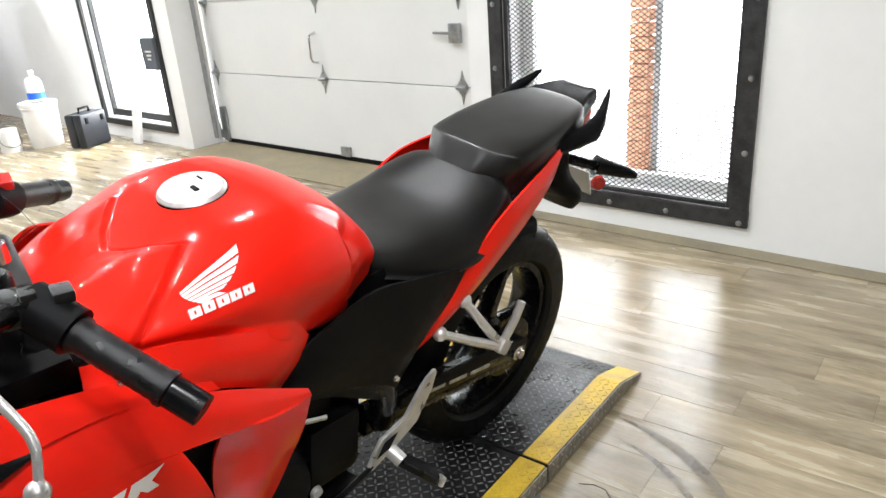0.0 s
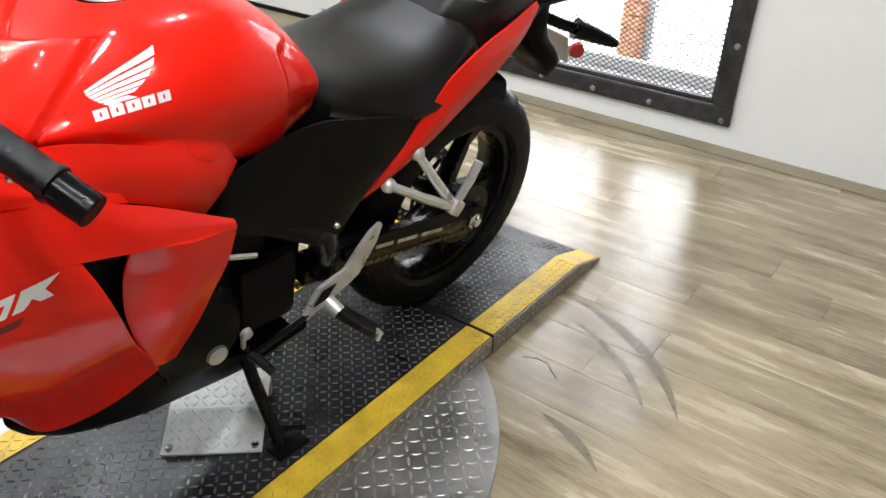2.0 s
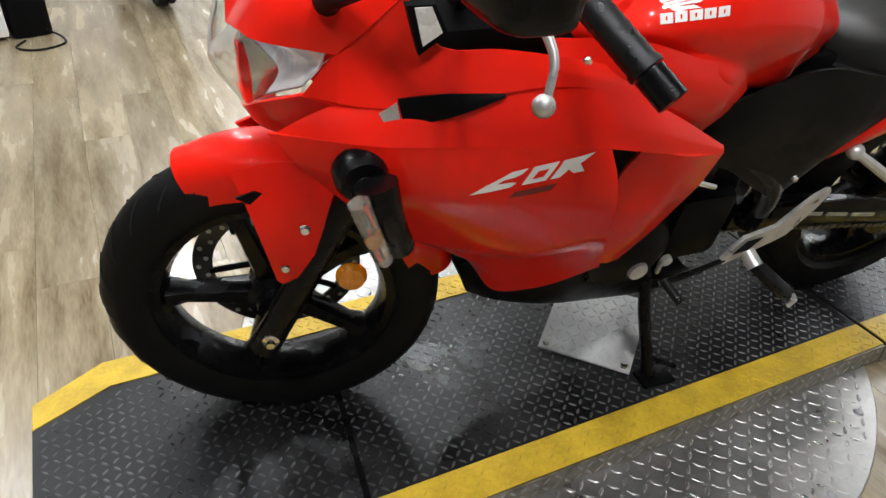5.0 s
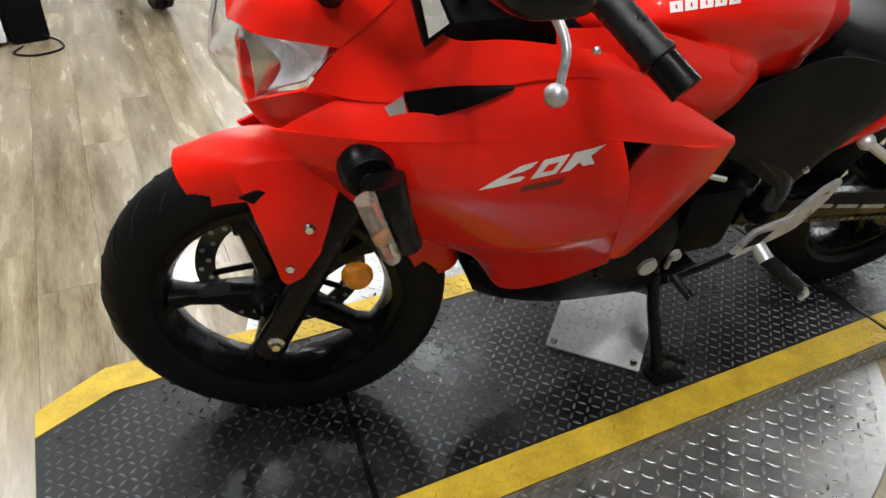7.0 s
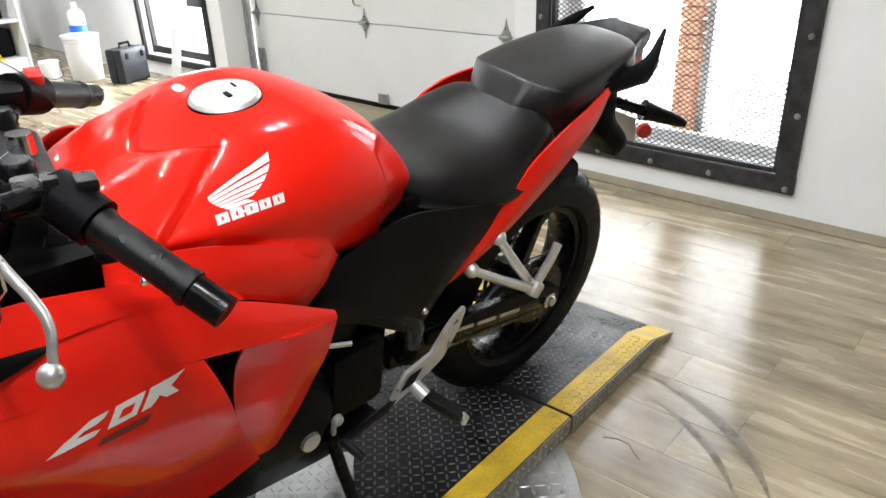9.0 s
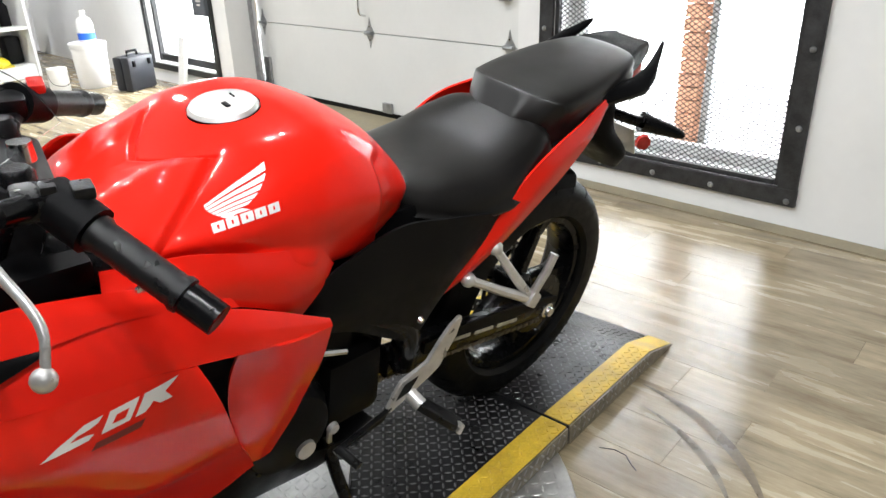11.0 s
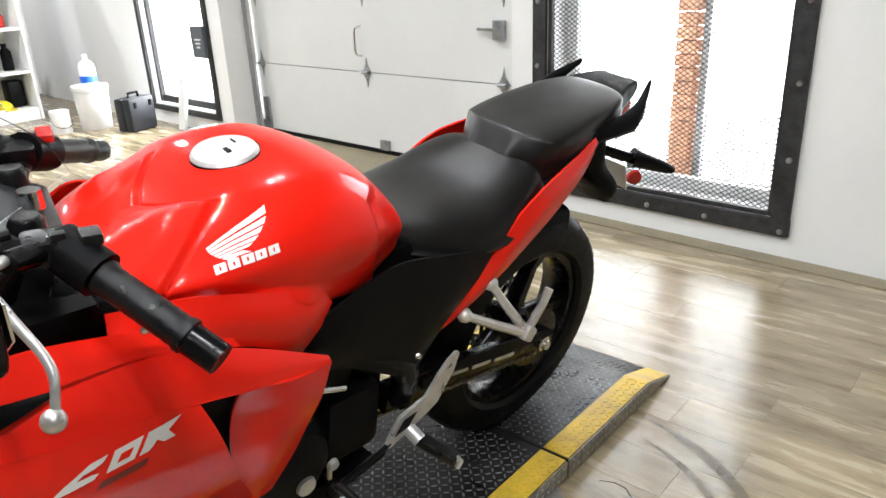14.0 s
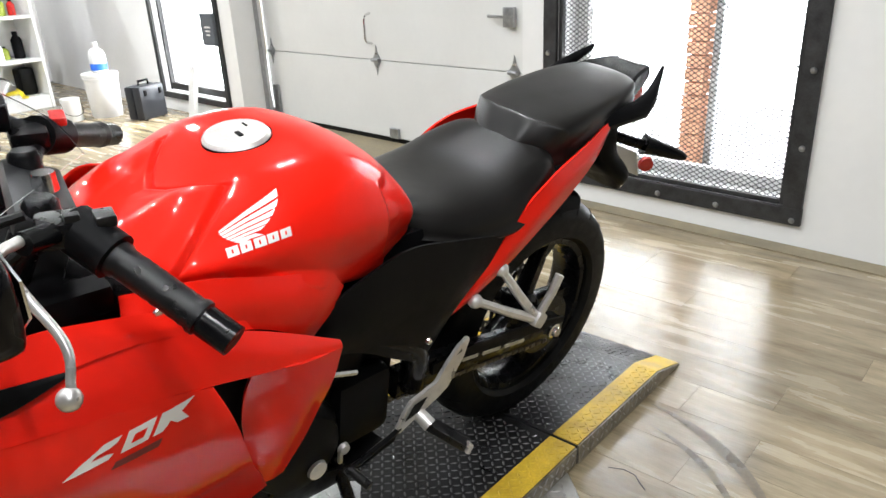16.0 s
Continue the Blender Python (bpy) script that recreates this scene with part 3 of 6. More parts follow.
for v in bm.verts:
    v.co.z += 0.0078 + (0.31 * (v.co.y + 0.10) if v.co.y < 0 else 0.031 + 0.18 * v.co.y) + 0.0004
stuffpart("tread", bm, BRIGHT, cp, "raised bright tread lugs")
for sx in (-0.09, 0.09):
    bm = BM()
    box(bm, (sx, 0.085, 0.022), (0.012, 0.02, 0.05))
    part("standoff", bm, STEEL, cp, smooth=False)
for sx in (-0.085, 0.085):
    bm = BM()
    lathe(bm, [(0, 0.016), (0.008, 0.015), (0.010, 0.009)], (sx, -0.085, 0), 10, "z")
    part("screw", bm, CHROME, cp)

# turntable disc
disc = thing("turntable_disc", "round bare steel tread plate turntable under the platform", "turntable")
CX, CY, CR = 1.42, 0.10, 0.725
bm = BM()
lathe(bm, [(0.0, 0.0), (CR, 0.0), (CR + 0.003, 0.004), (CR + 0.003, 0.008), (CR, 0.012), (0.0, 0.012)], (CX, CY, 0), 96, "z")
part("plate", bm, STEEL, disc, smooth=True)
stuffpart("tread", lugs(CX - CR, CX + CR, CY - CR, CY + CR, lambda x: 0.0118, lambda x, y: (x - CX) ** 2 + (y - CY) ** 2 < (CR - 0.015) ** 2 and (y < Y0 - 0.01 or y > Y1 + 0.01), pitch=0.0265), DISCLUG, disc, "raised steel tread lugs")
for ang in (-72, -50, -110, -135):
    bm = BM()
    lathe(bm, [(0, 0.0165), (0.008, 0.0155), (0.011, 0.0125)], (CX + (CR - 0.035) * math.cos(radians(ang)), CY + (CR - 0.035) * math.sin(radians(ang)), 0), 10, "z")
    part("screw", bm, GALV, disc)

# ---- motorcycle: x runs back, y to its right, z up from the ground at the front tyre ----
BIKE = pose(0.70, 0.085, 0.06, 0, 0, -5.5) @ pose(0, 0, 0, 11.5, 0, 0)
bike = thing("motorcycle", "red and black sport motorcycle leaning on its side stand", "motorcycle", BIKE)
FA, RA = Vector((0.070, 0, 0.287)), Vector((1.41, 0, 0.313))
# the bars and front wheel are turned a little to the right
AXIS = Vector((0.42, 0, 0.906)).normalized()
STEER = Matrix.Translation((0.10, 0, 0.30)) @ Matrix.Rotation(radians(-12), 4, AXIS) @ Matrix.Translation((-0.10, 0, -0.30))


def wheel(name, c, R, W, rim_r, label, mirror_disc, turn):
    wh = new(name)
    wh.parent = bike
    wh["label"] = label
    prof = []
    for k in range(15):
        t = math.pi * k / 14
        prof.append((R - W * 0.42 + W * 0.42 * math.sin(t) ** 0.8 if 0 < k < 14 else R - W * 0.42, -W / 2 * math.cos(t)))
    prof = [(rim_r + 0.004, -W * 0.40), (R - W * 0.62, -W * 0.48)] + prof[1:-1] + [(R - W * 0.62, W * 0.48), (rim_r + 0.004, W * 0.40)]
    bm = BM()
    lathe(bm, prof, c, 72, closed=True)
    tyre = part("tyre", bm, RUBBER, wh, "worn black road tyre")
    # tread sipes, thin dark ribs laid along the shoulder
    bm = BM()
    for k in range(26):
        t0 = 2 * math.pi * k / 26
        for sg in (-1, 1):
            pts = []
            for q in range(5):
                u = q / 4
                ph = math.pi / 2 - sg * (0.18 + 0.95 * u)
                r = R - W * 0.42 + W * 0.42 * math.sin(ph) ** 0.8 + 0.0004
                y = -W / 2 * math.cos(ph)
                t = t0 + 0.16 * u + (0.12 if sg > 0 else 0)
                pts.append(Vector((r * math.cos(t), y, r * math.sin(t))) + c)
            tube(bm, pts, 0.0016, 4)
    s = part("sipe", bm, mat("groove_black", (0.003, 0.003, 0.003), 0.9), tyre, smooth=False)
    s["kind"] = "stuff"
    bm = BM()
    lathe(bm, [(rim_r + 0.008, -W * 0.40), (rim_r + 0.010, -W * 0.36), (rim_r - 0.012, -W * 0.33), (rim_r - 0.022, -W * 0.1), (rim_r - 0.022, W * 0.1), (rim_r - 0.012, W * 0.33), (rim_r + 0.010, W * 0.36), (rim_r + 0.008, W * 0.40)], c, 64, closed=True)
    part("rim", bm, SATIN, wh, "black cast rim")
    for k in range(5):
        a = radians(72 * k + turn)
        bm = BM()
        d, e = Vector((math.cos(a), 0, math.sin(a))), Vector((-math.sin(a), 0, math.cos(a)))
        rings = []
        for r, wd, dp in ((0.035, 0.020, 0.024), (0.09, 0.017, 0.020), (0.15, 0.014, 0.018), (rim_r - 0.018, 0.020, 0.026)):
            o = c + d * r
            rings.append(ring(bm, [o + e * wd * p + Vector((0, dp * q, 0)) for p, q in ((-1, -0.55), (-0.7, -1), (0.7, -1), (1, -0.55), (1, 0.55), (0.7, 1), (-0.7, 1), (-1, 0.55))]))
        skin(bm, rings)
        part("spoke", bm, SATIN, wh, angle=60)
    bm = BM()
    lathe(bm, [(0.0, -0.055), (0.03, -0.055), (0.034, -0.04), (0.05, -0.03), (0.05, 0.03), (0.034, 0.04), (0.03, 0.055), (0.0, 0.055)], c, 28)
    part("hub", bm, SATIN, wh)
    y = 0.062 * mirror_disc
    rd = 0.148 if W < 0.13 else 0.11
    bm = BM()
    lathe(bm, [(rd - 0.034, y - 0.002), (rd, y - 0.002), (rd, y + 0.002), (rd - 0.034, y + 0.002)], c, 56, closed=True)
    dsk = part("brake_disc", bm, mat("disc_steel", (0.10, 0.10, 0.10), 0.4, metal=0.9), wh, "drilled dark steel brake disc")
    # white dots paint the bright floor that shows through the drilled holes
    for k in range(40):
        t = 2 * math.pi * k / 40
        bm = BM()
        lathe(bm, [(0, -0.0026), (0.0048, -0.0026), (0.0048, 0.0026), (0, 0.0026)], c + Vector(((rd - 0.010 - 0.013 * (k % 2)) * math.cos(t), y, (rd - 0.010 - 0.013 * (k % 2)) * math.sin(t))), 8)
        part("bright_hole_dot", bm, WHITEPL, dsk)
    for k in range(5):
        t = radians(72 * k + 30)
        bm = BM()
        tube(bm, [c + Vector((0.04 * math.cos(t), y, 0.04 * math.sin(t))), c + Vector(((rd - 0.028) * math.cos(t + 0.2), y, (rd - 0.028) * math.sin(t + 0.2)))], 0.006, 6)
        part("disc_carrier", bm, SATIN, dsk)
    return wh


fw = wheel("front_wheel", FA, 0.285, 0.108, 0.200, "black five spoke front wheel", 1, 36)
fw.matrix_basis = STEER
rw = wheel("rear_wheel", RA, 0.313, 0.140, 0.212, "black five spoke rear wheel", 1, -4)

# front fork
for sg, nm in ((-1, "fork_leg"), (1, "fork_leg")):
    bm = BM()
    y = 0.092 * sg
    tube(bm, [(0.048, y, 0.240), (0.070, y, 0.287), (0.193, y, 0.555)], 0.027, 16, r2=0.024)
    tube(bm, [(0.178, y, 0.52), (0.352, y, 0.90)], 0.0185, 14)
    fk = part(nm, bm, SATIN, bike, "black front fork leg")
    bm = BM()
    lathe(bm, [(0, -0.010), (0.007, -0.010), (0.008, -0.002), (0.014, 0.0), (0.014, 0.008)], (0.062, y + sg * 0.026, 0.276), 12)
    part("axle_bolt", bm, CHROME, fk, "bright axle pinch bolt")
    fk.matrix_basis = STEER


def fender(t0, t1, r, w0, w1, name):
    """An arched guard over the front tyre."""
    rows = []
    for k in range(9):
        t = radians(t0 + (t1 - t0) * k / 8)
        u = k / 8
        w = (w0 + (w1 - w0) * u) * (0.72 + 0.28 * min(1, 5 * u, 5 * (1 - u)))
        row = []
        for ph, rr in ((-1, -0.055), (-0.93, -0.012), (-0.6, 0.012), (0, 0.020), (0.6, 0.012), (0.93, -0.012), (1, -0.055)):
            R = r + rr
            row.append((FA.x + R * math.cos(t), w * ph, FA.z + R * math.sin(t)))
        rows.append(row)
    return sheet(rows, 22, 30, 0.004, inward=FA)


fd = part("front_fender", fender(12, 116, 0.291, 0.062, 0.066, "front_fender"), RED, bike, "glossy red front fender")
fd.matrix_basis = STEER
for sg in (-1, 1):
    m_ = sg > 0
    bm = sheet([[(0.022, -0.066, 0.580), (0.102, -0.082, 0.605), (0.202, -0.08, 0.580)], [(0.042, -0.092, 0.540), (0.107, -0.110, 0.545), (0.177, -0.10, 0.525)], [(0.062, -0.112, 0.485), (0.097, -0.120, 0.480), (0.147, -0.112, 0.475)], [(0.080, -0.118, 0.415), (0.090, -0.121, 0.410), (0.112, -0.117, 0.418)]], 14, 18, 0.004, m_, (0.08, 0, 0.5))
    fs = part("fork_guard", bm, RED, bike, "red fork guard of the fender")
    fs.matrix_basis = STEER
    for x, z in ((0.125, 0.512), (0.094, 0.440)):
        bm = BM()
        lathe(bm, [(0, -0.006), (0.006, -0.0055), (0.009, 0.0)], (x, sg * 0.118, z), 12)
        part("bolt", bm, CHROME, fs, "bright button bolt")
    bm = BM()
    prism(bm, [(0.030, 0.552), (0.055, 0.562), (0.095, 0.557), (0.085, 0.540), (0.055, 0.538)], sg * 0.090, sg * 0.0945)
    part("guard_slot", bm, BLACK, fs, smooth=False)
bm = BM()
lathe(bm, [(0, -0.008), (0.020, -0.007), (0.024, 0.0), (0.024, 0.008), (0, 0.008)], (0.192, -0.122, 0.418), 24)
rf = part("side_reflector", bm, AMBER, bike, "round amber side reflector")
rf.matrix_basis = STEER
bm = BM()
box(bm, (0.03, 0.085, 0.42), (0.05, 0.05, 0.10), 0.01)
part("brake_caliper", bm, SATIN, bike)

# ---- bodywork ----
# fuel tank, per station: x, crown, ridge offset and height, half width, its height, lower edge
TANK = [(0.425, 0.840, 0.050, 0.838, 0.100, 0.820, 0.800), (0.46, 0.858, 0.060, 0.858, 0.145, 0.835, 0.812), (0.51, 0.880, 0.070, 0.886, 0.172, 0.848, 0.810), (0.56, 0.905, 0.088, 0.903, 0.188, 0.855, 0.795),
        (0.61, 0.928, 0.112, 0.920, 0.198, 0.860, 0.785), (0.66, 0.936, 0.124, 0.926, 0.200, 0.858, 0.760), (0.71, 0.938, 0.127, 0.926, 0.198, 0.850, 0.735), (0.76, 0.931, 0.122, 0.918, 0.190, 0.842, 0.725),
        (0.81, 0.912, 0.110, 0.897, 0.176, 0.830, 0.725), (0.86, 0.880, 0.090, 0.868, 0.154, 0.815, 0.735), (0.90, 0.838, 0.070, 0.830, 0.124, 0.795, 0.745), (0.922, 0.802, 0.050, 0.798, 0.090, 0.780, 0.755)]
secs = []
for x, zt, r, zr, w, zm, zb in TANK:
    half = [(r * 0.6, zt * 0.72 + zr * 0.28), (r, zr), (r + (w - r) * 0.62, zr - (zr - zm) * 0.38), (w, zm), (w * (0.99 if x < 0.7 else 0.945), zm * 0.45 + zb * 0.55), (w * (0.93 if x < 0.7 else 0.80), zb)]
    secs.append([(x, 0, zt)] + [(x, -y, z) for y, z in half] + [(x, 0, zb)] + [(x, y, z) for y, z in reversed(half)])


def ease(u):
    u = min(1.0, max(0.0, u))
    return u * u * (3 - 2 * u)


def seam_offset(p):
    """How far a point of the tank lies behind the edge of the front cover."""
    q = abs(p.y) + 0.93 - p.z
    edge = ((-0.2, 0.515, 1.0), (0.05, 0.515, 1.0), (0.075, 0.532, 0.8), (0.113, 0.580, 0.62), (0.25, 0.470, 0.78), (0.32, 0.452, 0.9), (0.6, 0.44, 1.0))
    for (a, xa, ka), (b, xb, kb) in zip(edge, edge[1:]):
        if a <= q <= b:
            u = (q - a) / (b - a)
            return (p.x - xa - (xb - xa) * u) * (ka + (kb - ka) * u)
    return 1.0


def tank_surface():
    bm = hull(secs, 230, 260)
    bm.normal_update()
    for v in bm.verts:
        v.co.y -= math.copysign(0.009 * ease((v.co.x - 0.797 + 0.1 * (v.co.z - 0.84)) / 0.012) * ease((0.885 - v.co.z) / 0.02) * ease((0.90 - v.co.x) / 0.05), v.co.y) if abs(v.co.y) > 0.05 else 0
    bm.normal_update()
    return bm


bm = tank_surface()
moves = []
for v in bm.verts:
    d = seam_offset(v.co)
    moves.append((v, v.normal * (-0.0048 * max(0.0, 1 - abs(d - 0.0018) / 0.0042))))
for v, m in moves:
    v.co += m
tank = part("fuel_tank", bm, RED, bike, "glossy red fuel tank", angle=60)
# proud front cover of the tank with its notch before the cap
bm = tank_surface()
gone, moves = [], []
for v in bm.verts:
    d = seam_offset(v.co)
    if d > 0.003:
        gone.append(v)
    else:
        moves.append((v, v.normal * (-0.002 + 0.0085 * ease(-d / 0.0065) + 0.004 * ease((-d - 0.006) / 0.03))))
for v, m in moves:
    v.co += m
bmesh.ops.delete(bm, geom=gone, context="VERTS")
part("tank_front_cover", bm, RED, bike, "glossy red front cover of the tank", angle=60)


def on_side(ob, x, z, side=-1, slope=0.0):
    """The place on the outside of a part seen from its side, at height z in the plane 0.17 m out."""
    from mathutils.bvhtree import BVHTree
    key = ob.name
    if key not in TREES:
        me = ob.data
        TREES[key] = BVHTree.FromPolygons([v.co.copy() for v in me.vertices], [tuple(p.vertices) for p in me.polygons])
    hit = TREES[key].ray_cast(Vector((x, side * 0.97, z + 0.8 * slope)), Vector((0, -side, -slope)).normalized())
    return hit[0], hit[1]


TREES = {}


def decal(name, ob, poly, material, parent, lift=0.0009, label="", cuts=4, slope=0.0):
    """A thin film laid on a part, from an outline in its side view."""
    bm = BM()
    n = len(poly)
    cx, cz = sum(p[0] for p in poly) / n, sum(p[1] for p in poly) / n
    rim = []
    for (x0, z0), (x1, z1) in zip(poly, poly[1:] + poly[:1]):
        for k in range(cuts):
            rim.append((x0 + (x1 - x0) * k / cuts, z0 + (z1 - z0) * k / cuts))
    levels = []
    for f in (1.0, 0.55):
        row = []
        for x, z in rim:
            p, nn = on_side(ob, cx + (x - cx) * f, cz + (z - cz) * f, slope=slope)
            if p is None:
                bm.free()
                return None
            if nn.y > 0:
                nn = -nn
            row.append(p + nn * lift)
        levels.append(row)
    A, B = ring(bm, levels[0]), ring(bm, levels[1])
    skin(bm, [A, B], cap=False)
    bm.faces.new(B)
    return part(name, bm, material, parent, label)


for m_ in (False, True):
    # side cover below the tank
    bm = sheet([[(0.405, -0.14, 0.825), (0.49, -0.198, 0.848), (0.60, -0.200, 0.814), (0.675, -0.194, 0.792), (0.712, -0.186, 0.748)],
                [(0.395, -0.17, 0.81), (0.49, -0.212, 0.815), (0.59, -0.214, 0.784), (0.655, -0.207, 0.750), (0.69, -0.19, 0.715)],
                [(0.385, -0.19, 0.80), (0.48, -0.212, 0.785), (0.56, -0.213, 0.75), (0.615, -0.205, 0.712), (0.655, -0.185, 0.672)]], 26, 14, 0.005, m_, (0.5, 0, 0.75))
    part("tank_side_cover", bm, RED, bike, "red cover below the tank")
    # upper band of the side fairing
    bm = sheet([[(0.13, -0.160, 0.772), (0.20, -0.194, 0.790), (0.30, -0.212, 0.806), (0.42, -0.222, 0.806), (0.54, -0.224, 0.764), (0.688, -0.212, 0.674)],
                [(0.09, -0.160, 0.755), (0.19, -0.208, 0.768), (0.31, -0.230, 0.778), (0.43, -0.242, 0.772), (0.55, -0.240, 0.735), (0.689, -0.216, 0.669)],
                [(0.060, -0.158, 0.737), (0.17, -0.2155, 0.748), (0.30, -0.2425, 0.748), (0.44, -0.254, 0.736), (0.56, -0.246, 0.703), (0.690, -0.218, 0.662)]], 40, 16, 0.005, m_, (0.4, 0, 0.72))
    part("fairing_band", bm, RED, bike, "glossy red upper side fairing")
    # main lower side panel
    bm = sheet([[(0.055, -0.157, 0.740), (0.17, -0.215, 0.7485), (0.30, -0.242, 0.7485), (0.40, -0.252, 0.744), (0.462, -0.257, 0.732)],
                [(0.075, -0.170, 0.716), (0.185, -0.225, 0.712), (0.305, -0.253, 0.708), (0.41, -0.262, 0.704), (0.474, -0.268, 0.698)],
                [(0.095, -0.174, 0.690), (0.20, -0.224, 0.665), (0.31, -0.252, 0.655), (0.42, -0.264, 0.652), (0.486, -0.272, 0.655)],
                [(0.15, -0.168, 0.620), (0.23, -0.194, 0.575), (0.31, -0.217, 0.552), (0.40, -0.236, 0.545), (0.505, -0.260, 0.585)],
                [(0.17, -0.165, 0.595), (0.24, -0.178, 0.545), (0.32, -0.192, 0.515), (0.42, -0.212, 0.502), (0.522, -0.240, 0.535)],
                [(0.25, -0.142, 0.525), (0.33, -0.150, 0.473), (0.381, -0.170, 0.434), (0.446, -0.188, 0.436), (0.546, -0.216, 0.480)],
                [(0.345, -0.115, 0.458), (0.372, -0.135, 0.408), (0.409, -0.155, 0.366), (0.490, -0.175, 0.380), (0.562, -0.200, 0.434)]], 34, 40, 0.005, m_, (0.35, 0, 0.6))
    sf = part("side_fairing", bm, RED, bike, "glossy red lower side fairing", angle=30)
    if not m_:
        side_fairing = sf
    # wedge behind the vent, tucked under the panel's rear edge
    bm = sheet([[(0.528, -0.237, 0.710), (0.595, -0.245, 0.693), (0.690, -0.217, 0.661)],
                [(0.519, -0.222, 0.652), (0.595, -0.239, 0.638), (0.674, -0.217, 0.606)],
                [(0.517, -0.219, 0.588), (0.582, -0.234, 0.575), (0.650, -0.215, 0.560)],
                [(0.530, -0.216, 0.520), (0.578, -0.222, 0.512), (0.624, -0.210, 0.505)],
                [(0.552, -0.202, 0.448), (0.570, -0.204, 0.446), (0.590, -0.203, 0.448)]], 20, 26, 0.005, m_, (0.5, 0, 0.6))
    part("vent_wedge", bm, RED, bike, "red fairing wedge behind the side vent")
    bm = sheet([[(0.44, -0.235, 0.728), (0.56, -0.205, 0.715)], [(0.47, -0.19, 0.60), (0.57, -0.175, 0.60)], [(0.52, -0.165, 0.44), (0.60, -0.15, 0.45)]], 8, 12, 0.004, m_, (0.5, 0, 0.6))
    part("vent_duct", bm, BLACK, bike, "black inside of the side vent")
    # cowl flank: from the lamp back under the bars
    bm = sheet([[(0.207, -0.165, 0.905), (0.245, -0.185, 0.852), (0.32, -0.195, 0.848), (0.42, -0.198, 0.828), (0.52, -0.20, 0.80)],
                [(0.137, -0.147, 0.828), (0.22, -0.188, 0.820), (0.32, -0.208, 0.828), (0.42, -0.216, 0.818), (0.53, -0.214, 0.782)],
                [(0.099, -0.142, 0.776), (0.18, -0.192, 0.783), (0.29, -0.216, 0.804), (0.41, -0.224, 0.808), (0.54, -0.22, 0.764)]], 36, 18, 0.005, m_, (0.3, 0, 0.8))
    part("cowl_flank", bm, RED, bike, "glossy red cowl flank")
    # chin below the lamp
    bm = sheet([[(0.043, 0, 0.676), (0.042, -0.05, 0.706), (0.057, -0.095, 0.740), (0.097, -0.142, 0.776)],
                [(0.060, 0, 0.655), (0.060, -0.06, 0.680), (0.080, -0.110, 0.716), (0.13, -0.162, 0.774)],
                [(0.10, 0, 0.645), (0.092, -0.06, 0.662), (0.115, -0.125, 0.704), (0.175, -0.185, 0.772)]], 22, 12, 0.005, m_, (0.2, 0, 0.8))
    part("chin_panel", bm, RED, bike, "red chin panel under the headlight")
    # nose above the lamp
    bm = sheet([[(0.034, 0, 0.797), (0.042, -0.05, 0.814), (0.062, -0.102, 0.825), (0.137, -0.148, 0.829)],
                [(0.062, 0, 0.840), (0.072, -0.06, 0.862), (0.100, -0.115, 0.870), (0.168, -0.158, 0.862)],
                [(0.105, 0, 0.897), (0.122, -0.05, 0.908), (0.160, -0.100, 0.926), (0.208, -0.166, 0.906)]], 28, 18, 0.005, m_, (0.2, 0, 0.8))
    part("nose_cowl", bm, RED, bike, "glossy red nose cowl")
    # headlight
    bm = sheet([[(0.036, 0, 0.794), (0.044, -0.05, 0.811), (0.064, -0.10, 0.821), (0.134, -0.145, 0.826)],
                [(0.008, 0, 0.750), (0.018, -0.055, 0.771), (0.042, -0.105, 0.790), (0.112, -0.145, 0.806)],
                [(0.044, 0, 0.678), (0.043, -0.05, 0.709), (0.058, -0.094, 0.743), (0.098, -0.140, 0.778)]], 24, 16, 0.003, m_, (0.2, 0, 0.8))
    hl = part("headlight_lens", bm, LENS, bike, "clear headlight lens")
    hl.visible_shadow = False
    bm = sheet([[(0.055, 0, 0.795), (0.062, -0.045, 0.806), (0.080, -0.085, 0.815), (0.128, -0.134, 0.822)],
                [(0.105, 0, 0.750), (0.105, -0.045, 0.764), (0.112, -0.085, 0.784), (0.122, -0.128, 0.803)],
                [(0.060, 0, 0.690), (0.062, -0.042, 0.716), (0.076, -0.083, 0.747), (0.102, -0.128, 0.781)]], 18, 12, 0.003, m_, (0.2, 0, 0.8))
    rfl = part("reflector", bm, REFL, hl, "silver lamp reflector")
    bm = sheet([[(0.046, -0.058, 0.812), (0.062, -0.064, 0.800)], [(0.052, -0.068, 0.770), (0.085, -0.072, 0.768)], [(0.052, -0.070, 0.728), (0.064, -0.074, 0.735)]], 6, 10, 0.005, m_, (0.2, 0, 0.8))
    part("lamp_divider", bm, CHROME, hl, "bright divider between the lamp bowls")
    # gap at the foot of the screen, with its black edge and pale inner panel
    sg = 1 if m_ else -1
    bm = BM()
    prism(bm, [(0.200, 0.905), (0.219, 0.846), (0.251, 0.870), (0.232, 0.905)], sg * 0.180, sg * 0.191)
    gp = part("cowl_gap", bm, BLACK, bike, "black edged gap at the screen foot", smooth=False)
    bm = BM()
    prism(bm, [(0.209, 0.903), (0.222, 0.858), (0.243, 0.873), (0.228, 0.903)], sg * 0.1915, sg * 0.193)
    part("inner_panel", bm, REFL, gp, "pale grey inner panel", smooth=False)
    bm = BM()
    lathe(bm, [(0, -0.004 * -sg), (0.005, -0.0035 * -sg), (0.007, 0.0)], (0.428, sg * 0.2, 0.826), 12)
    part("fairing_screw", bm, CHROME, bike)
